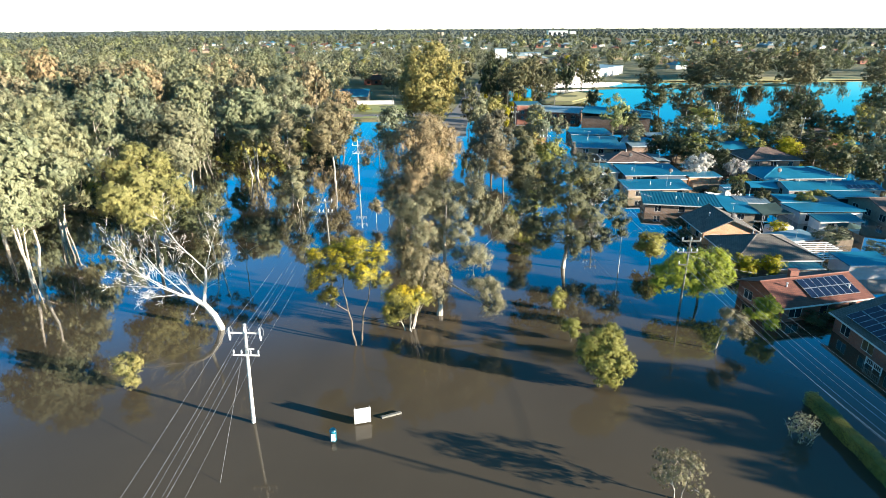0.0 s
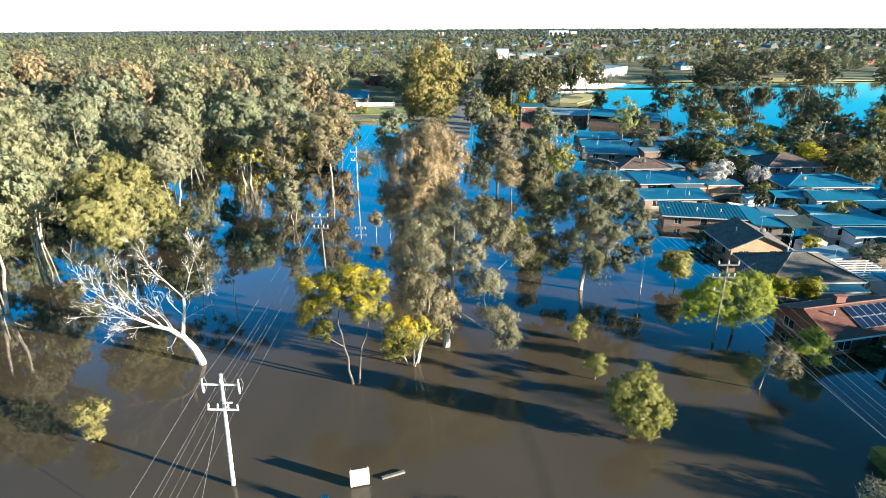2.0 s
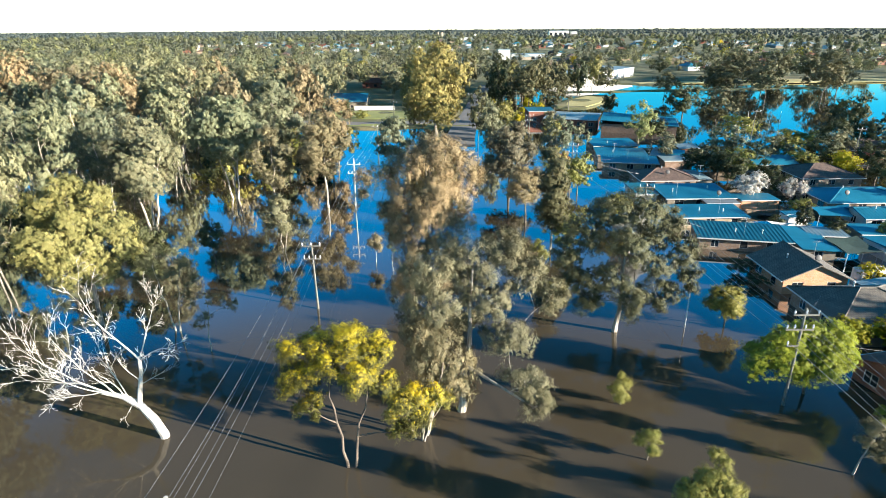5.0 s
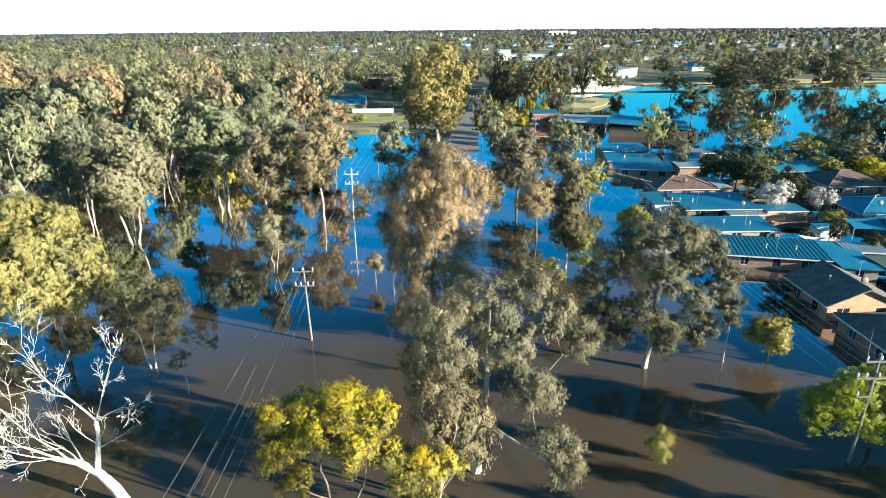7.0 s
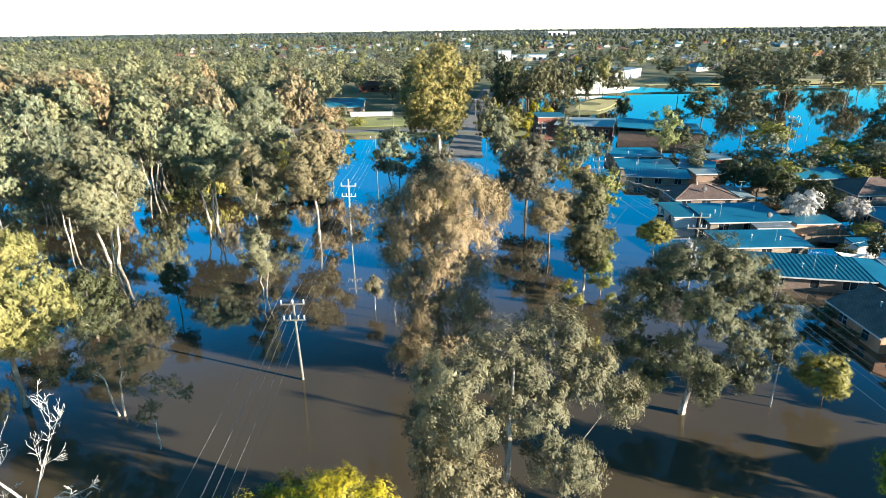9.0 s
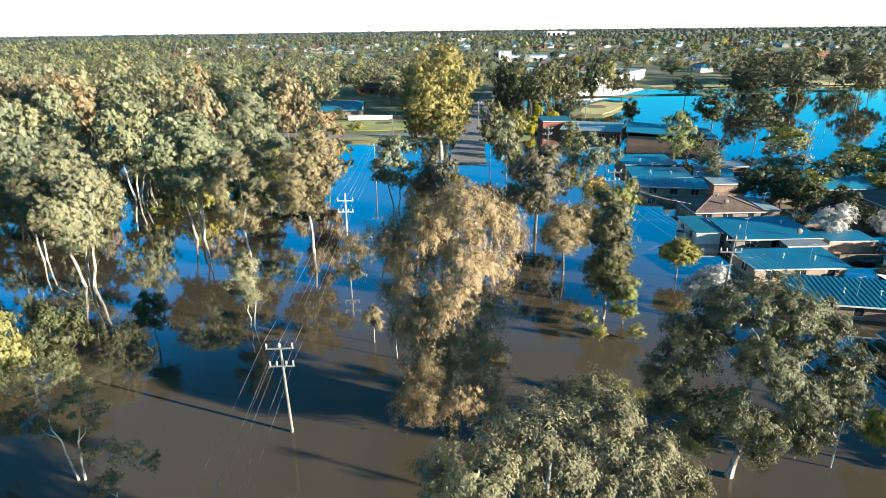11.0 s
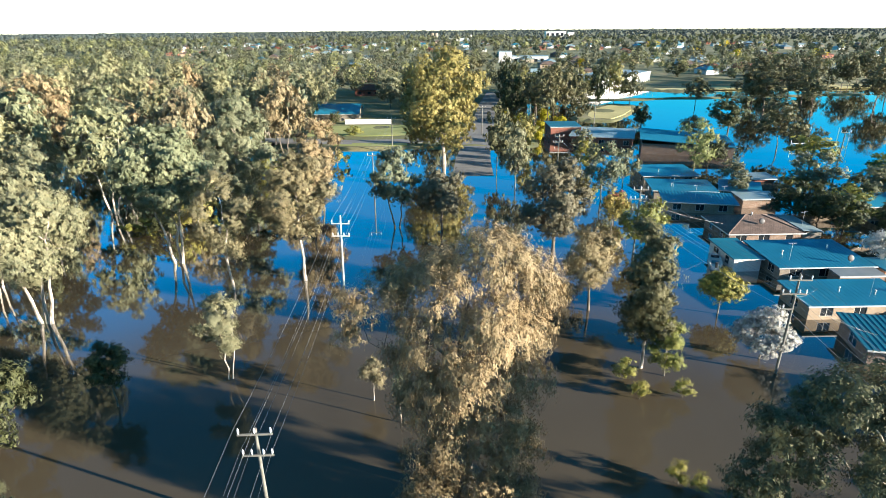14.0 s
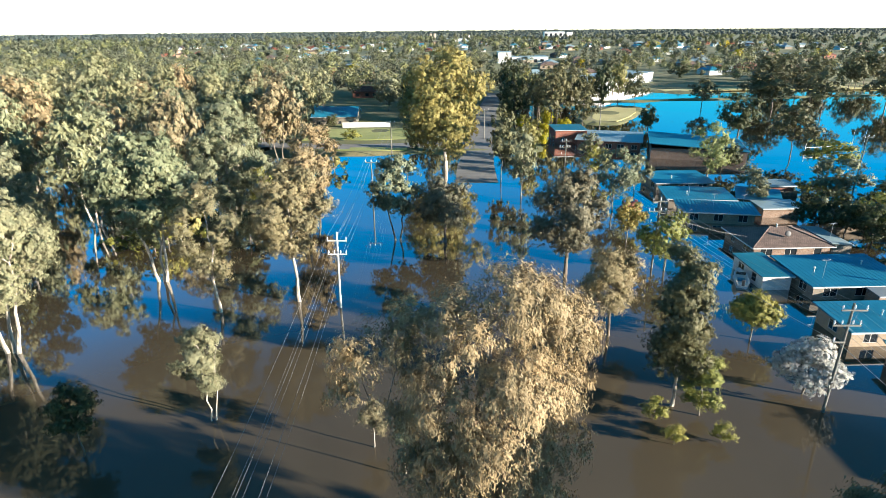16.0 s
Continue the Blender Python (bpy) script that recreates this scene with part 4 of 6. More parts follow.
for _ in range(9000):
    y = rng.uniform(48, 330)
    x = rng.uniform(-235, -24)
    if x < -12 - 0.80 * (y + 20):
        continue
    edge = -62 if y < 112 else (-63 if y < 186 else (-40 if y < 245 else -46))
    if x > edge or (y > 205 and x > -30) or (x > -62 and y < 60):
        continue
    gap = 7.4 if y < 170 else 8.6
    if any((x - a) ** 2 + (y - b) ** 2 < gap * gap for a, b in spots):
        continue
    spots.append((x, y))
    t = plant("forest_gum", x, y, (NEAR if y < 150 and x > -105 else BACK)[rng.randrange(4)], "tall river gum in the drowned forest", "tree", "drowned forest", rz=rng.uniform(0, 360))
    s = rng.uniform(0.78, 1.10)
    t.scale = (s * rng.uniform(0.9, 1.1), s, s * rng.uniform(0.95, 1.18))
    made += 1
    if made >= 180:
        break
# undergrowth below the forest edge
rng = random.Random(6)
for i in range(40):
    y = rng.uniform(62, 215)
    x = (-64 if y < 136 else -52) - rng.uniform(0, 24) if y < 150 else rng.uniform(-60, -27)
    put_kind(("dark_low", "dark_low", "olive_low", "gold_low")[i % 4], x, y, rng.uniform(2.5, 6.5), rng.uniform(4, 9), rng.uniform(0, 360), "undergrowth_shrub", "low scrub in the shallow flood below tall gums", "shrub")


# ---- far woods: one object for each belt ----
def far_wood(name, seed, count, d0, d1, h0, h1, clumps, leaves, size, mat, label):
    g = np.random.default_rng(seed)
    d = np.sqrt(g.uniform(d0 * d0, d1 * d1, count * 3))
    a = g.uniform(-0.80, 0.80, count * 3)
    x, y = d * np.sin(a), d * np.cos(a) + 20
    lake = (x > 48) & (x < 300) & (y < 392) & (y > 180)
    town = (x > 60) & (x < 170) & (y > 376) & (y < 475)
    road = (np.abs(x - (14 + (y - 270) * 0.13)) < 8) & (y < 370)
    square = (y > 470) & (y < 646) & (x > 0.125 * (y - 60) - 10) & (x < 0.20 * (y - 60) + 8)
    open_town = smooth(-0.46, -0.34, x / (y + 25)) * np.maximum(smooth(420, 500, y), smooth(-40, 40, x - 0.1 * y + 60))
    thin = g.uniform(0, 1, len(x)) < 0.38 * open_town * (d < 1350)
    junction = (x > -46) & (x < -10) & (y < 335)
    keep = ~(lake | junction | town | road | square | thin) & (y > 230)
    x, y, open_town = x[keep][:count], y[keep][:count], open_town[keep][:count]
    n = len(x)
    h = g.uniform(h0, h1, n) * (1 - 0.50 * open_town * g.uniform(0.0, 1, n))
    r = h * g.uniform(0.34, 0.52, n)
    z = ground_height(x, y)
    # a crown is a few overlapping rounded clumps
    cu = g.normal(0, 1, (n, clumps, 3))
    cu /= np.linalg.norm(cu, axis=2)[:, :, None]
    cu *= g.uniform(0.25, 0.72, (n, clumps, 1))
    cc = np.stack([x, y, z + h * 0.58], -1)[:, None, :] + cu * np.stack([r, r, h * 0.40], -1)[:, None, :]
    lu = g.normal(0, 1, (n, clumps, leaves, 3))
    lu /= np.linalg.norm(lu, axis=3)[:, :, :, None]
    pts = cc[:, :, None, :] + lu * (r * 0.42)[:, None, None, None] * g.uniform(0.75, 1.0, (n, clumps, leaves, 1))
    out = lu * 0.8 + (cu[:, :, None, :] * 0.9)
    sz = np.broadcast_to((size * (0.7 + 0.04 * h))[:, None, None], pts.shape[:3]).ravel()
    v = leaf_points(pts.reshape(-1, 3), out.reshape(-1, 3), sz, sz * 0.7, 0.3, seed + 1, 0.14)
    ob = new(name, leaf_mesh(name, v, mat))
    return tagged(ob, label, "woods", "", "stuff")


far_wood("middle_woods", 31, 1350, 290, 660, 9, 20, 11, 17, 0.90, FAR_LEAF, "olive gums and garden trees across the town")
far_wood("distant_woods", 32, 2000, 620, 1500, 10, 20, 9, 10, 1.9, FAR_LEAF, "distant olive tree canopy over the town")
far_wood("horizon_woods", 33, 4600, 1350, 3400, 9, 15, 5, 4, 4.5, HAZE_LEAF, "tree line along the horizon, its leaves tinted blue-grey for haze")

# ---- dead tree ----
def dead_tree():
    rng = random.Random(77)
    verts, faces = [], []

    def limb(p, d, ln, r, depth):
        steps = 6
        pts, rad = [Vector(p)], [r]
        dd = Vector(d).normalized()
        for i in range(steps):
            dd = (dd + Vector((rng.gauss(0, 0.09), rng.gauss(0, 0.09), rng.gauss(0.01, 0.09)))).normalized()
            pts.append(pts[-1] + dd * ln / steps)
            rad.append(max(0.010, 0.8 * r * (1 - 0.85 * (i + 1) / steps)))
        tube(pts, rad, 6 if depth > 2 else (5 if depth > 1 else 3), verts, faces)
        if depth <= 0:
            return
        for j in range({3: 9, 2: 5, 1: 3}[depth]):
            i = rng.randint(2 if depth > 1 else 1, steps)
            side = Vector((rng.gauss(0, 1), rng.gauss(0, 0.8), rng.gauss(0.2, 0.8)))
            side -= dd * side.dot(dd)
            nd = dd * 0.8 + side.normalized() * rng.uniform(0.4, 0.9)
            limb(pts[i], nd, ln * rng.uniform(0.24, 0.46), max(rad[i] * 0.52, 0.014), depth - 1)

    trunk = [(0, 0, -0.9), (-0.1, 0, 0.3), (-0.7, 0, 1.9), (-1.7, 0.1, 3.3), (-3.1, 0.1, 4.3), (-4.8, 0.0, 4.8)]
    tube(trunk, [0.42, 0.40, 0.38, 0.33, 0.25, 0.17], 9, verts, faces)
    limb((-4.8, 0, 4.8), (-1, -0.1, -0.15), 4.2, 0.075, 3)
    limb((-4.7, 0, 4.8), (-0.95, 0.25, 0.32), 7.0, 0.10, 3)
    limb((-4.2, 0, 4.7), (-0.80, -0.2, 0.62), 8.2, 0.10, 3)
    limb((-3.5, 0, 4.4), (-0.55, 0.15, 0.85), 7.6, 0.10, 3)
    limb((-3.0, 0.1, 4.25), (-0.32, -0.2, 1.0), 4.6, 0.075, 2)
    up = [(-1.8, 0.1, 3.4), (-1.5, 0.2, 5.0), (-1.1, 0.2, 6.6), (-1.0, 0.2, 8.0)]
    tube(up, [0.25, 0.19, 0.16, 0.14], 8, verts, faces)
    limb((-1.0, 0.2, 8.0), (-0.62, 0.1, 0.80), 7.4, 0.11, 3)
    limb((-1.0, 0.2, 8.0), (0.30, 0.1, 0.95), 5.0, 0.07, 3)
    limb((-1.3, 0.2, 5.8), (-0.5, -0.2, 0.85), 3.6, 0.06, 2)
    limb((-1.2, 0.2, 6.2), (0.6, 0.1, 0.7), 2.6, 0.05, 2)
    limb((-1.0, 0.2, 7.8), (0.8, -0.3, 0.55), 3.8, 0.07, 3)
    limb((-1.4, 0.2, 5.4), (0.7, 0.1, 0.5), 3.0, 0.05, 2)
    limb((-4.0, 0.0, 4.6), (-0.7, -0.5, 0.5), 6.0, 0.08, 3)
    limb((-2.6, 0.1, 4.0), (-0.6, 0.4, 0.7), 6.4, 0.08, 3)
    limb((-2.2, 0.1, 3.7), (-0.4, -0.3, -0.6), 1.8, 0.045, 2)
    t = root("dead_tree", -26.3, 64.3, 0, 0, "leaning bleached white dead tree with bare branches in flood water", "tree")
    mesh_part("trunk", mesh_from("trunk", verts, faces, BARK_DEAD), t)


dead_tree()


# ---- power poles and wires ----
def cylinder(r0, r1, z0, z1, x=0.0, y=0.0, seg=10):
    bm = bmesh.new()
    bmesh.ops.create_cone(bm, cap_ends=True, segments=seg, radius1=r0, radius2=r1, depth=z1 - z0, matrix=Matrix.Translation((x, y, (z0 + z1) / 2)))
    return bm


def insulator_mesh(mat):
    bm = bmesh.new()
    for z, r, hh in ((0.06, 0.03, 0.12), (0.16, 0.085, 0.06), (0.24, 0.07, 0.06), (0.32, 0.085, 0.06), (0.40, 0.05, 0.10)):
        bmesh.ops.create_cone(bm, cap_ends=True, segments=8, radius1=r, radius2=r * 0.85, depth=hh, matrix=Matrix.Translation((0, 0, z)))
    me = bpy.data.meshes.new("insulator")
    bm.to_mesh(me)
    bm.free()
    me.materials.append(mat)
    return me


INSULATOR = insulator_mesh(PORCELAIN)


def power_pole(x, y, h, arms, label, mat, lean=0.0, r=0.155):
    """arms: (drop from the top, half width, sideways offset, insulator offsets)"""
    p = root("power_pole", x, y, 0, 0, label, "power pole", "power poles")
    p.rotation_euler[1] = radians(lean)
    part("shaft", cylinder(r, r * 0.68, -0.9, h, seg=14), mat, p)
    for drop, half, off, pins in arms:
        z = h - drop
        a = part("crossarm", box(off - half, off + half, -r - 0.13, -r - 0.01, z - 0.07, z + 0.07, bevel=0.012), mat if mat is POLE_WHITE else POLE_GREY, p)
        for q in pins:
            i = mesh_part("insulator", INSULATOR, a)
            i.location = (off + q, -r - 0.07, z + 0.07)
    return p


MAIN_ARMS = [(0.75, 1.45, 0, (-1.35, 0.0, 1.35)), (3.0, 1.2, 0, (-1.1, -0.4, 0.4, 1.1))]
poleA = power_pole(-17.1, 45.8, 10.5, MAIN_ARMS, "sun-bleached timber power pole with two crossarms and fuses", POLE_WHITE, 2.2, 0.19)
# fuse cut-outs with looped leads
for q in (-1.35, 0.1, 1.35):
    v, f = [], []
    tube([(q, -0.3, 9.85), (q + 0.12, -0.5, 9.55), (q + 0.16, -0.55, 9.2)], [0.09, 0.10, 0.07], 8, v, f)
    fu = mesh_part("fuse", mesh_from("fuse", v, f, PORCELAIN), poleA, "white porcelain fuse cut-out")
    v, f = [], []
    tube([(q + 0.05, -0.28, 10.2), (q + 0.32, -0.5, 10.5), (q + 0.5, -0.6, 10.1), (q + 0.36, -0.6, 9.5), (q + 0.16, -0.55, 9.2)], [0.018] * 5, 4, v, f)
    mesh_part("lead", mesh_from("lead", v, f, WIRE), fu)
part("bracket", box(0.1, 0.75, -0.35, -0.22, 8.1, 8.2), POLE_WHITE, poleA)
power_pole(-17.2, 89.8, 9.2, [(0.35, 1.2, 0, (-1.1, 0.0, 1.1)), (2.1, 1.1, 0, (-1.0, -0.4, 0.4, 1.0))], "dark grey timber power pole with two crossarms in flood water", POLE_GREY, -1.0)
power_pole(-17.7, 133.4, 10.5, [(1.1, 1.25, 0, (-1.15, 0.0, 1.15)), (2.9, 1.2, 0, (-1.1, -0.4, 0.4, 1.1))], "pale timber power pole with two crossarms in flood water", POLE_WHITE, 1.0)
power_pole(-17.4, 181.6, 9.2, [(0.5, 1.2, 0, (-1.1, 0.0, 1.1))], "grey timber power pole mirrored in blue water", POLE_GREY)
power_pole(-16.0, 228.0, 10.0, [(0.5, 1.2, 0, (-1.1, 0.0, 1.1)), (2.2, 1.0, 0, ())], "grey timber power pole at the street", POLE_GREY)
power_pole(-17.0, 1.5, 10.5, MAIN_ARMS, "timber power pole with two crossarms in flood water", POLE_GREY)
STREET_ARMS = [(0.6, 1.2, 0, (-1.1, 0.0, 1.1)), (2.1, 1.3, -0.3, (-1.2, -0.5, 0.5, 1.2)), (3.8, 0.6, -0.6, (-0.5,))]
for (px, py, ph, ln) in ((31.9, 67.8, 10.5, 0.5), (31.0, 109.2, 11.4, 1.6), (27.6, 145.0, 11.0, 0.3), (27.8, 206.0, 8.5, 0), (32.6, 26.5, 10.5, 0)):
    power_pole(px, py, ph, STREET_ARMS, "grey timber street pole with crossarms and insulators", POLE_GREY, ln)
for (px, py, ph, ln) in ((103.2, 165.5, 10.2, 3), (88.6, 188.3, 11.6, 2), (112, 140, 10, 0), (122, 112, 10, 0), (52, 262, 9, 0), (36, 300, 10, 0), (12, 250, 10, 0)):
    power_pole(px, py, ph, [(0.4, 1.2, 0, (-1.1, 0, 1.1))], "grey timber street pole with one crossarm", POLE_GREY, ln)


def wire(pts, offs, sag, rad, label):
    """One conductor strung over the poles, sagging between them."""
    verts, faces = [], []
    path = []
    for (a, b) in zip(pts, pts[1:]):
        a, b = Vector(a) + Vector((offs, -0.25, 0)), Vector(b) + Vector((offs, -0.25, 0))
        for i in range(12):
            t = i / 12
            path.append(a.lerp(b, t) - Vector((0, 0, sag * 4 * t * (1 - t))))
    path.append(Vector(pts[-1]) + Vector((offs, -0.25, 0)))
    tube(path, [rad] * len(path), 4, verts, faces)
    tagged(new("overhead_wire", mesh_from("overhead_wire", verts, faces, WIRE)), label, "power line", "overhead wires")


park_top = [(-17.0, 1.5, 10.2), (-16.7, 45.8, 10.2), (-17.4, 89.8, 9.3), (-17.5, 133.4, 9.8), (-17.4, 181.6, 9.1), (-16, 228, 9.9)]
park_low = [(-17.0, 1.5, 7.9), (-16.8, 45.8, 7.9), (-17.4, 89.8, 7.5), (-17.6, 133.4, 8.0), (-17.4, 181.6, 8.0), (-16, 228, 8.2)]
for o in (-1.35, 0.0, 1.35):
    wire(park_top, o, 0.75, 0.010, "bare overhead power wire along the park")
for o in (-1.1, -0.4, 1.1):
    wire(park_low, o, 0.9, 0.008, "bare low-voltage wire along the park")
street_top = [(32.6, 26.5, 10.2), (32.0, 67.8, 10.2), (31.3, 109.2, 11.1), (27.7, 145, 10.7), (27.8, 206, 8.2)]
street_low = [(32.4, 26.5, 8.7), (31.7, 67.8, 8.7), (31.0, 109.2, 9.6), (27.4, 145, 9.2), (27.6, 206, 7)]
for o in (-1.1, 0.0, 1.1):
    wire(street_top, o, 0.8, 0.011, "overhead power wire along the flooded street")
for o in (-1.2, -0.5, 0.5, 1.2):
    wire(street_low, o, 0.9, 0.011, "low overhead wire along the flooded street")
wire([(36, 20, 6.0), (31.3, 67.8, 6.8), (30.6, 109.2, 7.6), (27.2, 145, 7.2)], 0, 0.9, 0.02, "bundled service cable along the flooded street")
for (a, b) in (((31, 67.8, 8.5), (45, 72, 3.4)), ((31, 67.8, 8.4), (46, 86, 3.0)), ((31, 109.2, 9.2), (43, 112, 2.9)), ((31, 109.2, 9.1), (44, 124, 3.0)), ((27.6, 145, 8.8), (44, 150, 3.0)), ((27.6, 145, 8.7), (42, 165, 3.0))):
    wire([a, b], 0, 0.5, 0.012, "thin service cable from pole to house")
# stay wire from the first pole
wire([(-17.0, 45.6, 8.0), (-17.6, 38.2, 0.0)], 0, 0.0, 0.014, "steel stay wire with a white guard running into the water")


# ---- houses ----
def wall_panel(length, z0, z1, thick, openings):
    """A wall along x from 0 to length, with holes that go through it."""
    bm = bmesh.new()
    xs = sorted({0.0, length, *[o[0] for o in openings], *[o[1] for o in openings]})
    zs = sorted({z0, z1, *[o[2] for o in openings], *[o[3] for o in openings]})
    solid = {}
    for i in range(len(xs) - 1):
        for j in range(len(zs) - 1):
            mxp, mzp = (xs[i] + xs[i + 1]) / 2, (zs[j] + zs[j + 1]) / 2
            solid[i, j] = not any(o[0] < mxp < o[1] and o[2] < mzp < o[3] for o in openings)
    vc = {}

    def vert(i, j, s):
        key = (i, j, s)
        if key not in vc:
            vc[key] = bm.verts.new((xs[i], thick * s, zs[j]))
        return vc[key]

    for (i, j), ok in solid.items():
        if not ok:
            continue
        bm.faces.new((vert(i, j, 0), vert(i + 1, j, 0), vert(i + 1, j + 1, 0), vert(i, j + 1, 0)))
        bm.faces.new((vert(i, j, 1), vert(i, j + 1, 1), vert(i + 1, j + 1, 1), vert(i + 1, j, 1)))
        for di, dj, e in ((-1, 0, ((0, 0), (0, 1))), (1, 0, ((1, 0), (1, 1))), (0, -1, ((0, 0), (1, 0))), (0, 1, ((0, 1), (1, 1)))):
            if not solid.get((i + di, j + dj), False):
                (a, b), (c, d) = e
                bm.faces.new((vert(i + a, j + b, 0), vert(i + c, j + d, 0), vert(i + c, j + d, 1), vert(i + a, j + b, 1)))
    bmesh.ops.recalc_face_normals(bm, faces=bm.faces)
    return bm


def add_window(parent, o, thick, mat=None):
    x0, x1, z0, z1 = o
    bm = bmesh.new()
    t = 0.05
    add_box(bm, x0, x1, 0.03, 0.09, z0, z0 + t)
    add_box(bm, x0, x1, 0.03, 0.09, z1 - t, z1)
    add_box(bm, x0, x0 + t, 0.03, 0.09, z0 + t, z1 - t)
    add_box(bm, x1 - t, x1, 0.03, 0.09, z0 + t, z1 - t)
    if x1 - x0 > 1.2:
        add_box(bm, (x0 + x1) / 2 - 0.03, (x0 + x1) / 2 + 0.03, 0.035, 0.085, z0 + t, z1 - t)
    w = part("window", bm, mat or WHITE, parent, "white framed window")
    part("pane", box(x0 + t, x1 - t, 0.055, 0.065, z0 + t, z1 - t), GLASS, w)


def roof_shell(top, faces, edge, thick):
    """top: points; faces: indices; edge: the outline's indices in order."""
    bm = bmesh.new()
    a = [bm.verts.new(p) for p in top]
    b = [bm.verts.new((p[0], p[1], p[2] - thick)) for p in top]
    for f in faces:
        bm.faces.new([a[i] for i in f])
        bm.faces.new([b[i] for i in reversed(f)])
    for i, j in zip(edge, edge[1:] + edge[:1]):
        bm.faces.new((a[i], b[i], b[j], a[j]))
    bmesh.ops.recalc_face_normals(bm, faces=bm.faces)
    return bm


def add_ribs(roof, x0, x1, ya, za, yb, zb, tall, step=0.62, axis="x"):
    """Raised seams down a sloping sheet, each a part of the roof; they repeat along x, or along y for axis 'y'."""
    pts = []
    for (yy, zz) in ((ya, za), (yb, zb)):
        for dx, dz in ((-0.045, 0.002), (-0.02, tall), (0.02, tall), (0.045, 0.002)):
            pts.append((dx, yy, zz + dz) if axis == "x" else (yy, dx, zz + dz))
    me = mesh_from("seam", pts, [(0, 1, 5, 4), (1, 2, 6, 5), (2, 3, 7, 6), (3, 2, 1, 0), (4, 5, 6, 7)], roof.data.materials[0])
    n = int((x1 - x0) / step)
    for i in range(n + 1):
        c = x0 + 0.06 + i * (x1 - x0 - 0.12) / max(n, 1)
        o = mesh_part("seam", me, roof)
        o.location = (c, 0, 0) if axis == "x" else (0, c, 0)


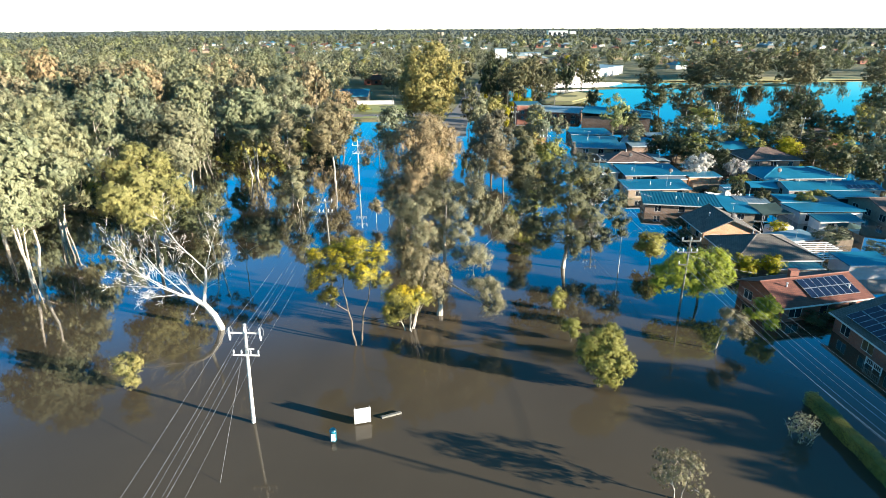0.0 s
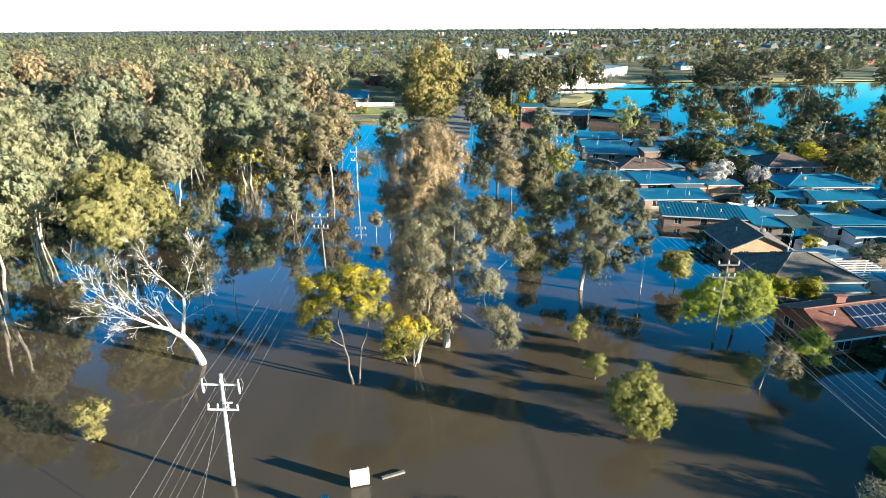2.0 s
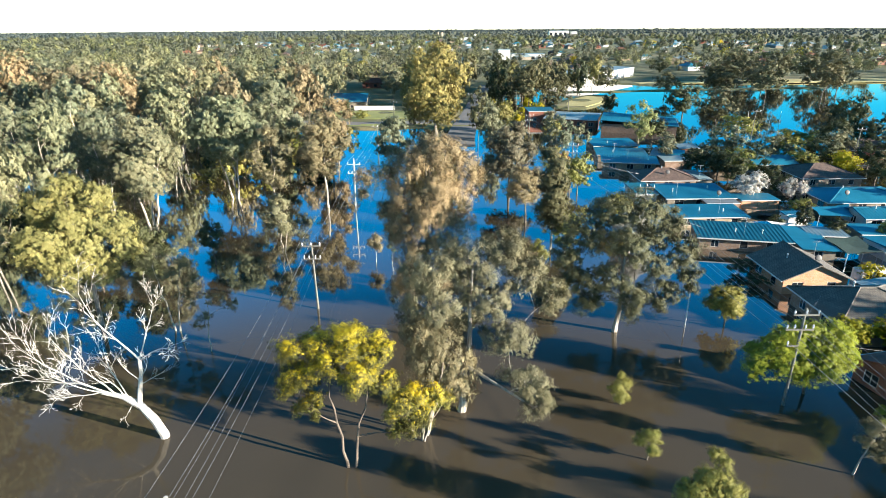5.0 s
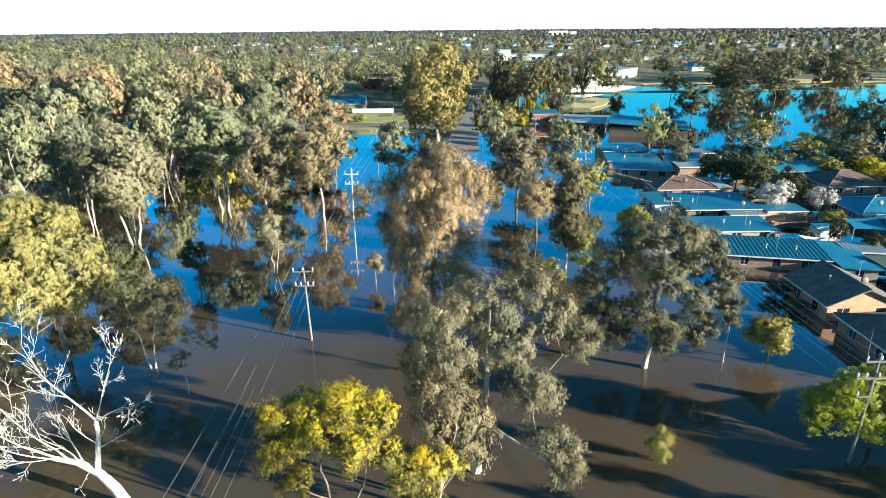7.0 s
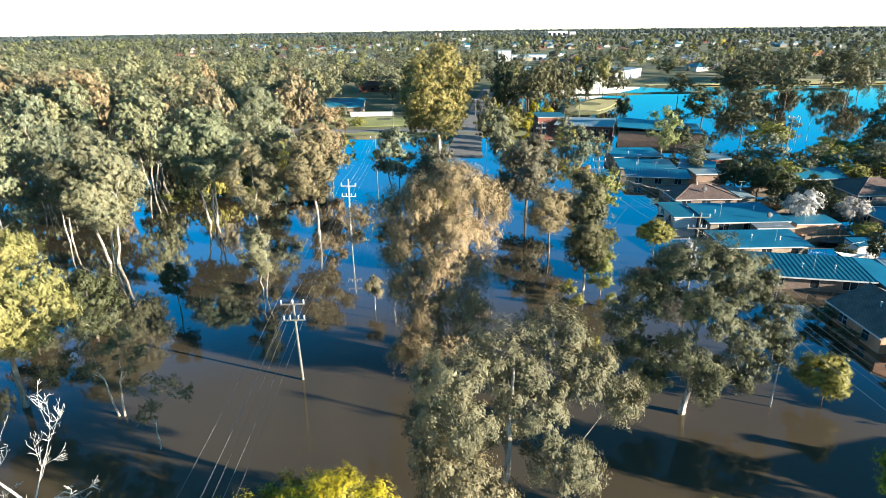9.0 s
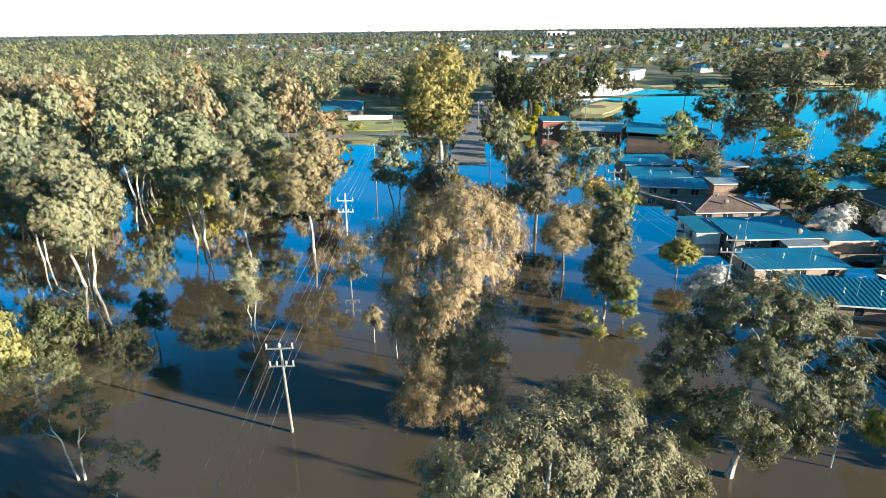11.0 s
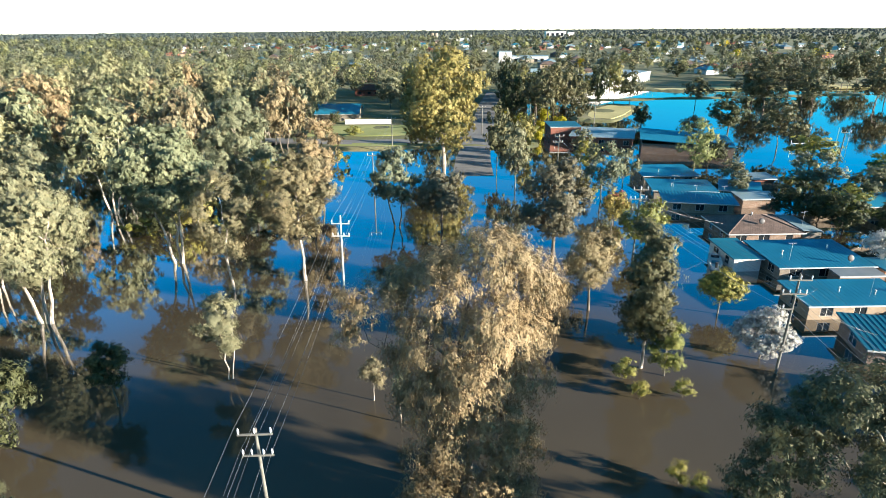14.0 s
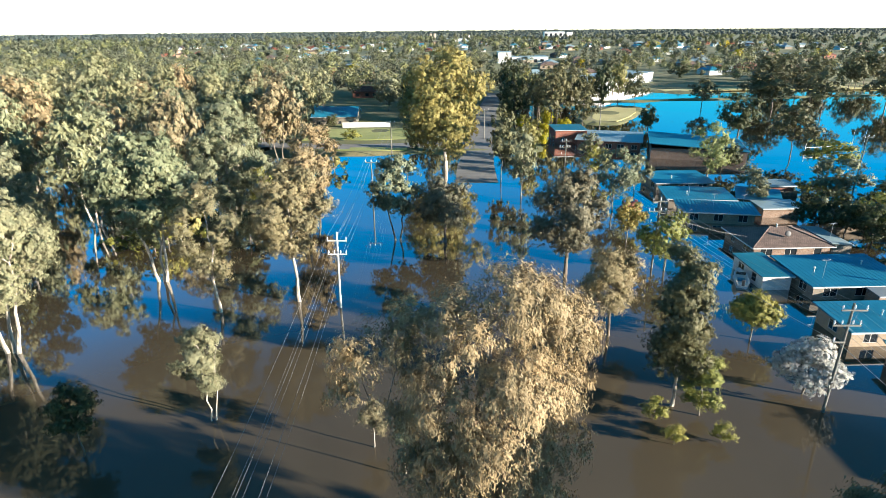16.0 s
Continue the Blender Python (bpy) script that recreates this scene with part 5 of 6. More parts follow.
def house(name, label, x0, x1, y0, y1, eave, kind, wall, roof, ridge=4.2, over=0.5, wins="swe", ribs=0.0, slope=0.35, fall="s", gable=None, rz=0.0, group="", floor_z=-0.9):
    cx, cy = (x0 + x1) / 2, (y0 + y1) / 2
    hx, hy = (x1 - x0) / 2, (y1 - y0) / 2
    h = root(name, cx, cy, 0, rz, label, "house", group)
    th = 0.22
    sides = {"s": ((-hx, -hy), 0, 2 * hx), "n": ((hx, hy), 180, 2 * hx), "w": ((-hx, hy - th), -90, 2 * hy - 2 * th), "e": ((hx, -hy + th), 90, 2 * hy - 2 * th)}
    rng = random.Random(int(x0 * 7 + y0 * 13))
    for sd, ((px, py), ang, ln) in sides.items():
        ops = []
        if sd in wins:
            n = max(1, int(ln / 3.6))
            for k in range(n):
                c = (k + 0.5) * ln / n + rng.uniform(-0.2, 0.2)
                w = rng.choice((0.6, 0.8, 0.95))
                ops.append((c - w, c + w, 0.45, min(1.75, eave - 0.3)))
        wl = part("wall", wall_panel(ln, floor_z, eave - (0.0 if kind != "flat" else 0.02), th, ops), wall, h)
        wl.matrix_basis = pose(px, py, 0, 0, 0, ang)
        for o in ops:
            add_window(wl, o, th)
    X, Y = hx + over, hy + over
    rt = 0.16
    z = eave + 0.12
    if kind == "hip":
        if hx >= hy:
            r = max(0.3, X - Y)
            top = [(-X, -Y, z), (X, -Y, z), (X, Y, z), (-X, Y, z), (-r, 0, ridge), (r, 0, ridge)]
            fs = [(0, 1, 5, 4), (1, 2, 5), (2, 3, 4, 5), (3, 0, 4)]
        else:
            r = max(0.3, Y - X)
            top = [(-X, -Y, z), (X, -Y, z), (X, Y, z), (-X, Y, z), (0, -r, ridge), (0, r, ridge)]
            fs = [(0, 1, 4), (1, 2, 5, 4), (2, 3, 5), (3, 0, 4, 5)]
        bm = roof_shell(top, fs, [0, 1, 2, 3], rt)
        rf = part("roof", bm, roof, h)
        v, f = [], []
        for a, b in ((0, 4), (1, 5 if hx >= hy else 4), (2, 5), (3, 4 if hx >= hy else 5), (4, 5)):
            tube([Vector(top[a]) + Vector((0, 0, 0.02)), Vector(top[b]) + Vector((0, 0, 0.02))], [0.10, 0.10], 6, v, f)
        mesh_part("ridge_cap", mesh_from("ridge_cap", v, f, roof), rf)
    elif kind in ("gable_x", "gable_y"):
        if kind == "gable_y":
            top = [(-X, -Y, z), (0, -Y, ridge), (X, -Y, z), (X, Y, z), (0, Y, ridge), (-X, Y, z)]
            fs = [(0, 1, 4, 5), (1, 2, 3, 4)]
        else:
            top = [(-X, Y, z), (-X, 0, ridge), (-X, -Y, z), (X, -Y, z), (X, 0, ridge), (X, Y, z)]
            fs = [(0, 1, 4, 5), (1, 2, 3, 4)]
        bm = roof_shell(top, fs, [0, 1, 2, 3, 4, 5], rt)
        rf = part("roof", bm, roof, h)
        if ribs:
            if kind == "gable_x":
                add_ribs(rf, -X, X, -Y, z, 0, ridge, ribs)
                add_ribs(rf, -X, X, Y, z, 0, ridge, ribs)
            else:
                add_ribs(rf, -Y, Y, -X, z, 0, ridge, ribs, axis="y")
                add_ribs(rf, -Y, Y, X, z, 0, ridge, ribs, axis="y")
        v, f = [], []
        tube([Vector(top[1]) + Vector((0, 0, 0.02)), Vector(top[4]) + Vector((0, 0, 0.02))], [0.11, 0.11], 6, v, f)
        mesh_part("ridge_cap", mesh_from("ridge_cap", v, f, roof), rf)
        for s in (-1, 1):
            bm = bmesh.new()
            zt = ridge - rt - 0.04
            half = hx if kind == "gable_y" else hy
            drop = (ridge - z) / (X if kind == "gable_y" else Y)
            zt2 = ridge - rt - 0.04 - drop * half
            pr = [(-half, eave - 0.02), (half, eave - 0.02), (half, max(zt2, eave)), (0, zt), (-half, max(zt2, eave))]
            rows = []
            for q in (0.0, th):
                off = (hy - q) * s if kind == "gable_y" else (hx - q) * s
                rows.append([bm.verts.new((a, off, b) if kind == "gable_y" else (off, a, b)) for a, b in pr])
            bm.faces.new(rows[0])
            bm.faces.new(rows[1])
            for k in range(5):
                bm.faces.new((rows[0][k], rows[0][(k + 1) % 5], rows[1][(k + 1) % 5], rows[1][k]))
            bmesh.ops.recalc_face_normals(bm, faces=bm.faces)
            part("gable_wall", bm, gable or wall, h)
    else:
        lo, hi = z, z + slope
        if fall in "sn":
            zs, zn = (lo, hi) if fall == "s" else (hi, lo)
            top = [(-X, -Y, zs), (X, -Y, zs), (X, Y, zn), (-X, Y, zn)]
        else:
            zw, ze = (lo, hi) if fall == "w" else (hi, lo)
            top = [(-X, -Y, zw), (X, -Y, ze), (X, Y, ze), (-X, Y, zw)]
        bm = roof_shell(top, [(0, 1, 2, 3)], [0, 1, 2, 3], rt)
        rf = part("roof", bm, roof, h)
        if ribs:
            if fall in "sn":
                add_ribs(rf, -X, X, -Y, top[0][2], Y, top[2][2], ribs)
            else:
                add_ribs(rf, -Y, Y, -X, top[0][2], X, top[1][2], ribs, axis="y")
    # gutters and fascia, end to end along the eaves
    g = 0.13
    zf = z - 0.19
    if kind != "flat":
        if kind != "gable_x":
            for s in (-1, 1):
                part("gutter", box(s * X + (0 if s > 0 else -g), s * X + (g if s > 0 else 0), -Y, Y, zf, zf + 0.14), WHITE, h)
        if kind != "gable_y":
            for s in (-1, 1):
                part("gutter", box(-X, X, s * Y + (0 if s > 0 else -g), s * Y + (g if s > 0 else 0), zf, zf + 0.14), WHITE, h)
    else:
        e = {"s": (-X, X, -Y - g, -Y), "n": (-X, X, Y, Y + g), "w": (-X - g, -X, -Y, Y), "e": (X, X + g, -Y, Y)}[fall]
        part("gutter", box(*e, zf, zf + 0.16), WHITE, h)
    return h


def solar_array(x0, y0, z0, along, up, cols, rows, cw, ch, label):
    """Solar panels on a roof slope: along and up are unit directions on the slope."""
    a, u = Vector(along).normalized(), Vector(up).normalized()
    n = a.cross(u)
    m = Matrix((a, u, n)).transposed().to_4x4()
    m.translation = Vector((x0, y0, z0))
    s = new("solar_array")
    s.matrix_basis = m
    tagged(s, label, "solar panels")
    for j in range(rows):
        rail = part("rail", box(0, cols * cw, j * (ch + 0.08) + ch * 0.5 - 0.03, j * (ch + 0.08) + ch * 0.5 + 0.03, 0.0, 0.06), STEEL, s)
        for i in range(cols):
            p = part("panel", box(i * cw + 0.02, (i + 1) * cw - 0.02, j * (ch + 0.08), j * (ch + 0.08) + ch, 0.06, 0.10), STEEL, s)
            part("cell_sheet", box(i * cw + 0.055, (i + 1) * cw - 0.055, j * (ch + 0.08) + 0.035, j * (ch + 0.08) + ch - 0.035, 0.098, 0.106), SOLAR, p)


H = house
H("brick_house", "red brick house with charcoal tiled roof in flood water", 48.6, 60.6, 43.0, 62.4, 2.2, "gable_y", BRICK_RED, TILE_DARK, 4.6)
solar_array(48.75, 61.0, 2.72, (0, -1, 0), (6.5, 0, 2.28), 9, 3, 1.05, 1.75, "dark blue solar panels in three rows on a tiled roof")
H("brick_house", "red brick house with terracotta tiled roof and solar panels", 42.35, 55.05, 65.7, 73.7, 2.2, "gable_x", BRICK_RED, TILE_RED, 4.0, rz=12)
solar_array(47.5, 65.76, 2.72, (0.978, 0.208, 0), (-0.936, 4.4, 1.68), 7, 2, 1.05, 1.6, "two rows of dark solar panels on a terracotta roof")
H("brick_house", "brown brick house with a dark grey hipped tile roof", 45.0, 57.0, 79.9, 89.8, 2.2, "hip", BRICK_BROWN, TILE_DARK, 4.5)
H("brick_house", "orange brick house with a charcoal gabled tile roof", 45.4, 54.2, 92.6, 101.2, 2.1, "gable_y", BRICK_ORANGE, TILE_DARK, 4.4)
H("unit_block", "long low brick units with a ribbed teal metal roof", 42.1, 55.7, 108.8, 116.0, 2.0, "flat", BRICK_BROWN, METAL_TEAL, ribs=0.05, slope=0.4, rz=-12.5)
H("rear_extension", "low rear extension with a smooth blue-grey metal roof", 56.4, 61.0, 104.4, 115.0, 1.8, "flat", CREAM, METAL_BLUE, slope=0.15, fall="e", wins="s", rz=-10)
H("brick_unit", "cream brick unit with a flat blue-grey metal roof", 41.4, 54.4, 120.8, 127.0, 2.0, "flat", BRICK_CREAM, METAL_BLUE, ribs=0.02, slope=0.35)
H("brick_unit", "white-walled unit with wide flat blue metal roof", 44.6, 57.6, 132.9, 142.2, 2.05, "flat", CREAM, METAL_BLUE, ribs=0.02, slope=0.35, over=0.6)
H("unit_wing", "white-panelled unit wing with a dark flat roof", 39.6, 43.6, 136.2, 144.2, 2.0, "flat", WHITE, METAL_TEAL, slope=0.2, over=0.3, wins="w")
H("carport", "open-sided carport with a brown and clear sheet roof", 51.0, 57.4, 129.6, 132.0, 1.85, "flat", BRICK_BROWN, METAL_GREY, slope=0.15, over=0.1, wins="")
H("brick_garage", "orange brick garage with a flat blue metal roof", 58.6, 66.0, 131.2, 135.6, 1.95, "flat", BRICK_ORANGE, METAL_BLUE, over=0.15, wins="", slope=0.1)
H("brick_house", "brown hipped tile house among garden trees", 44.4, 56.4, 147.6, 156.8, 1.9, "hip", BRICK_BROWN, TILE_BROWN, 3.7)
H("carport", "pale metal roofed lean-to beside a house", 57.2, 60.4, 148.4, 157.0, 1.7, "flat", CREAM, METAL_PALE, slope=0.3, fall="e", wins="", over=0.1)
H("yellow_brick_unit", "yellow brick unit with a ribbed blue metal roof", 41.2, 53.8, 165.0, 170.2, 2.1, "flat", BRICK_CREAM, METAL_BLUE, ribs=0.05, slope=0.5, over=0.7, rz=-12)
H("brick_unit", "low unit with wide blue metal roof", 42.0, 54.4, 173.6, 181.6, 2.1, "flat", CREAM, METAL_BLUE, ribs=0.02, slope=0.3, rz=-8)
H("brick_unit", "low unit with flat blue-grey roof sheets", 43.6, 55.8, 186.6, 196.0, 2.1, "flat", CREAM, METAL_BLUE, slope=0.3)
H("rear_shed", "brown shed with pale metal roof", 57.0, 64.0, 168.0, 172.0, 1.8, "flat", BRICK_BROWN, METAL_PALE, slope=0.3, wins="")
H("rear_shed", "brown shed with blue metal roof", 57.5, 65.0, 174.0, 182.0, 1.6, "flat", BRICK_BROWN, METAL_BLUE, slope=0.3, wins="", rz=-25)
H("brick_shed", "small red brick shed with ribbed pale roof", 66.5, 71.5, 183.0, 187.0, 2.0, "flat", BRICK_RED, METAL_PALE, slope=0.3, wins="", ribs=0.03)
H("patio_cover", "pale sheet patio cover behind the gabled house", 55.2, 63.4, 89.0, 93.2, 1.75, "flat", CREAM, METAL_PALE, slope=0.15, wins="", over=0.1, rz=14)
H("patio_cover", "white flat patio roof in a back yard", 60.4, 66.4, 110.6, 114.6, 1.8, "flat", CREAM, METAL_PALE, slope=0.15, wins="", over=0.2, rz=-10, ribs=0.03)
H("garden_shed", "small pale blue garden shed", 62.4, 66.0, 121.2, 124.4, 1.6, "flat", WHITE, METAL_BLUE, slope=0.2, wins="", over=0.1, ribs=0.03)
H("garden_shed", "flat blue roofed shed between yards", 69.4, 75.4, 111.2, 116.2, 1.7, "flat", CREAM, METAL_BLUE, slope=0.15, wins="s", over=0.2, rz=-6)
H("garden_shed", "low brown shed with dark roof", 76.6, 80.6, 111.4, 115.0, 1.6, "flat", BRICK_BROWN, METAL_GREY, slope=0.2, wins="", over=0.1)
H("patio_cover", "blue sheet patio roof beside a brick house", 55.6, 62.4, 62.8, 65.0, 1.9, "flat", CREAM, METAL_BLUE, slope=0.1, wins="", over=0.1)
H("weatherboard_house", "long white house with a blue metal roof", 74.6, 94.0, 118.6, 125.2, 2.1, "gable_x", WHITE, METAL_BLUE, 3.2, ribs=0.025)
solar_array(87.2, 118.5, 2.34, (1, 0, 0), (0, 3.8, 0.98), 6, 1, 1.05, 1.7, "row of solar panels on a blue metal roof")
H("weatherboard_house", "white house with wide blue metal roof", 74.4, 92.0, 128.6, 139.4, 2.1, "hip", CREAM, METAL_BLUE, 3.5)
H("garage", "large white garage with a flat blue-grey roof", 67.8, 79.6, 103.0, 109.4, 2.0, "flat", WHITE, METAL_BLUE, slope=0.4, fall="n", wins="s", over=0.3)
H("brick_house", "house with brown tiled roof and shaded verandah", 83.0, 96.0, 100.4, 112.4, 2.1, "gable_x", CREAM, TILE_BROWN, 3.9)
H("brick_house", "brown hipped tile house behind garden trees", 80.6, 94.0, 148.0, 159.0, 2.0, "hip", CREAM, TILE_BROWN, 4.2)
H("weatherboard_house", "house with teal metal roof among trees", 76.0, 86.0, 160.0, 168.0, 2.4, "gable_x", CREAM, METAL_BLUE, 3.9)
H("garden_shed", "blue roofed shed behind the houses", 60.2, 67.0, 77.4, 82.0, 2.2, "flat", WHITE, METAL_BLUE, wins="", over=0.2, slope=0.2)

H("patio_cover", "teal sheet patio roof between two brick houses", 49.8, 56.4, 77.3, 79.7, 1.8, "flat", CREAM, METAL_TEAL, wins="", over=0.1, slope=0.15, ribs=0.03)
H("carport", "dark carport with a blue sheet roof", 81.4, 90.0, 113.2, 117.4, 1.9, "flat", DARK, METAL_BLUE, wins="", over=0.3, slope=0.2, ribs=0.03)
H("lean_to", "low lean-to with a teal sheet roof", 69.0, 76.4, 98.6, 102.0, 1.8, "flat", WHITE, METAL_TEAL, wins="s", over=0.3, slope=0.3, ribs=0.03)
# these two stand out of view, added to throw shadow over the water
H("brick_house", "unseen brick house with dark tiled hipped roof, added for its shadow", 50.0, 62.0, 20.0, 34.0, 2.3, "hip", BRICK_RED, TILE_DARK, 4.7)
H("brick_house", "unseen brick house with red tiled hipped roof, added for its shadow", 50.0, 62.0, -4.0, 10.0, 2.3, "hip", BRICK_RED, TILE_RED, 4.7)
for i, (hx0, hy0) in enumerate(((76, 70), (78, 48), (76, 26), (104, 76), (106, 104), (106, 124), (112, 178), (126, 150), (128, 124), (130, 96), (140, 168), (152, 146), (154, 120), (158, 178), (172, 160))):
    H("suburban_house", ("brown tiled hipped house in a flooded street", "blue metal roofed house in a flooded street", "grey tiled house in a flooded street")[i % 3], hx0, hx0 + 13, hy0, hy0 + 10, 2.0,
      ("hip", "gable_x", "hip")[i % 3], (BRICK_RED, CREAM, BRICK_CREAM)[i % 3], (TILE_BROWN, METAL_BLUE, TILE_DARK)[i % 3], 4.1, wins="sw")

# public buildings beyond the houses
H("club_house", "red brick club building with flat white-edged roof", 33.4, 43.0, 244.0, 254.0, 4.0, "flat", BRICK_RED, METAL_BLUE, slope=0.2, over=0.3)
H("hall", "long low brown hall with wide flat metal roof", 40.0, 58.0, 233.0, 247.0, 2.6, "flat", BRICK_RED, METAL_PALE, slope=0.5, over=0.6, rz=-20, ribs=0.025)
H("church_hall", "brown brick hall with wedge-shaped grey metal roof", 57.0, 81.0, 217.0, 236.0, 2.9, "flat", BRICK_BROWN, METAL_BLUE, ribs=0.025, slope=1.2, fall="e", wins="e", over=0.5, rz=-18)
H("store", "long white flat-roofed store across the flooded oval", 60.0, 140.0, 404.0, 428.0, 6.2, "flat", WHITE, METAL_PALE, slope=0.3, over=0.3, rz=51)
H("store", "low white shop with flat roof", 62.0, 82.0, 360.0, 372.0, 3.4, "flat", WHITE, METAL_PALE, slope=0.3, over=0.3)
H("cottage", "house with blue gabled metal roof near the road", -48.0, -32.0, 284.0, 300.0, 3.2, "gable_x", CREAM, METAL_BLUE, 6.0, ribs=0.025, floor_z=0.2)

# white porch rail in front of the brick house
pr = root("porch_rail", 47.4, 52.4, 0, 90, "white timber porch railing standing in flood water", "railing")
for q in (0.0, 1.2, 2.4):
    part("post", box(q - 0.04, q + 0.04, -0.04, 0.04, -0.8, 1.0), WHITE, pr)
for z in (0.3, 0.9):
    for q in (0.0, 1.2):
        part("rail", box(q + 0.043, q + 1.157, -0.025, 0.025, z, z + 0.06), WHITE, pr)
for q in range(9):
    part("baluster", box(0.12 + q * 0.26, 0.15 + q * 0.26, -0.015, 0.015, 0.363, 0.897), WHITE, pr)


def low_wall(name, x, y, ln, rz, mat, label, h=0.9):
    w = root(name, x, y, float(ground_height(np.array(x), np.array(y))) - 0.2, rz, label, "wall")
    part("panel", box(0, ln, 0, 0.18, 0, h + 0.2), mat, w)
    part("coping", box(-0.04, ln + 0.04, -0.05, 0.23, h + 0.202, h + 0.3), mat, w)


low_wall("garden_wall", -36, 276, 17, 0, WHITE, "long pale rendered garden wall in front of a house", 1.7)

# ---- far town ----
def block(name, label, x, y, w, d, h, mat, bands=0, rz=0.0):
    z = float(ground_height(np.array(x), np.array(y)))
    b = root(name, x, y, z - 1, rz, label, "building")
    part("wall", box(-w / 2, w / 2, -d / 2, d / 2, 0, h + 1), mat, b)
    part("roof", box(-w / 2 - 0.3, w / 2 + 0.3, -d / 2 - 0.3, d / 2 + 0.3, h + 1.003, h + 1.5), METAL_PALE, b)
    for i in range(bands):
        wdw = part("window", box(-w / 2 + 1 + i * (w - 2) / bands, -w / 2 + 1 + (i + 0.55) * (w - 2) / bands, -d / 2 - 0.06, -d / 2 - 0.005, h * 0.25, h * 0.8), GLASS, b)
    return b


block("white_tower_building", "tall plain white building above the tree tops", 67, 640, 12, 12, 9.5, WHITE)
block("white_hall", "broad white hall beside a taller block", 92, 650, 34, 16, 5, WHITE, 5)
block("grain_silo_block", "white silo block on the horizon", 330, 1700, 52, 24, 15, WHITE, 4)
block("grain_silo_block", "white silo annex on the horizon", 372, 1705, 14, 20, 13, WHITE)
for tx in (16, 26):
    bm = cylinder(5.5, 5.5, -6, 17, seg=16)
    tw = root("water_tower", tx - 10, 1700, -4, 0, "pale cylindrical tower on the horizon", "tower")
    part("shaft", bm, CREAM, tw)
bm = cylinder(6, 6, -6, 13, seg=16)
tw = root("water_tower", 100, 1650, -4, 0, "pale cylindrical tower on the horizon", "tower")
part("shaft", bm, WHITE, tw)
block("long_white_building", "long low white building in the far town", 66, 1400, 60, 20, 6, WHITE)


def far_house(roof, wall):
    h = root("town_house", 0, 0, 0, 0, "far suburban house among trees", "house", "far town houses")
    part("wall", box(-7, 7, -5, 5, 0, 3.2), wall, h)
    top = [(-7.6, -5.6, 3.2), (7.6, -5.6, 3.2), (7.6, 5.6, 3.2), (-7.6, 5.6, 3.2), (-2.5, 0, 5.6), (2.5, 0, 5.6)]
    part("roof", roof_shell(top, [(0, 1, 5, 4), (1, 2, 5), (2, 3, 4, 5), (3, 0, 4)], [0, 1, 2, 3], 0.15), roof, h)
    for wx in (-4.4, 0.2, 4.0):
        part("window", box(wx - 0.8, wx + 0.8, -5.06, -5.005, 1.0, 2.3), GLASS, h)
    return h


protos = [far_house(TILE_BROWN, BRICK_CREAM), far_house(METAL_BLUE, WHITE), far_house(METAL_PALE, WHITE), far_house(TILE_RED, BRICK_RED), far_house(METAL_PALE, CREAM)]
rng = random.Random(9)
for i in range(240):
    while True:
        d, a = math.sqrt(rng.uniform(320 ** 2, 1250 ** 2)), rng.uniform(-0.38, 0.72)
        x, y = d * math.sin(a), d * math.cos(a) + 20
        if not ((40 < x < 330 and y < 385) or (55 < x < 165 and y < 470) or abs(x - (14 + (y - 270) * 0.13)) < 18 or (x < -60 and y < 420) or y < 320):
            break
    m = pose(x, y, float(ground_height(np.array(x), np.array(y))), 0, 0, rng.choice((0, 12, 90, 102)))
    if i < 5:
        protos[i].matrix_basis = m
    else:
        copy_thing(protos[i % 5], m)

# ---- small things in the flooded park ----
s = root("notice_board", -6.7, 45.4, 0, 14, "blank pale notice board standing in flood water", "sign")
part("board", box(-0.78, 0.78, -0.04, 0.04, 0.12, 1.75, bevel=0.01), WHITE, s)
for q in (-0.68, 0.68):
    part("post", box(q - 0.05, q + 0.05, 0.045, 0.13, -0.8, 1.85), POLE_GREY, s)
b = root("litter_bin", -9.1, 43.1, 0, 10, "blue and white litter bin half under water", "bin")
part("body", cylinder(0.28, 0.30, -0.7, 1.05, seg=16), BLUE, b)
part("panel", box(-0.19, 0.19, -0.335, -0.295, 0.15, 0.9), WHITE, b, "white panel on the bin")
part("lid", cylinder(0.33, 0.26, 1.053, 1.2, seg=16), BLUE, b)
bm = bmesh.new()
add_box(bm, -1.0, 1.0, -0.14, 0.14, -0.06, 0.16, bevel=0.02)
p = tagged(part("floating_beam", bm, POLE_GREY), "weathered timber beam just above the flood", "beam")
p.matrix_basis = pose(-4.1, 46.6, 0.02, 0, 0, 22)
lp = root("lamp_post", 28.6, 83.6, 0, 0, "thin grey street lamp post in flood water", "lamp post")
part("pole", cylinder(0.075, 0.05, -0.8, 6.9), STEEL, lp)
part("lamp_head", box(-0.12, 0.12, -0.5, 0.1, 6.9, 7.02, bevel=0.02), STEEL, lp)

# hedge along the front fence
g = np.random.default_rng(3)
n = 34000
px = g.uniform(-0.5, 0.5, n)
pz = g.uniform(0.05, 1.25, n)
face = g.integers(0, 4, n)
px = np.where(face == 0, -0.5, np.where(face == 1, 0.5, px)) + g.normal(0, 0.06, n)
pz = np.where(face >= 2, 1.25, pz) + g.normal(0, 0.05, n)
py = g.uniform(18, 48, n)
nrm = np.stack([np.where(face == 0, -1.0, np.where(face == 1, 1.0, 0.0)), np.zeros(n), np.where(face >= 2, 1.0, 0.1)], -1)
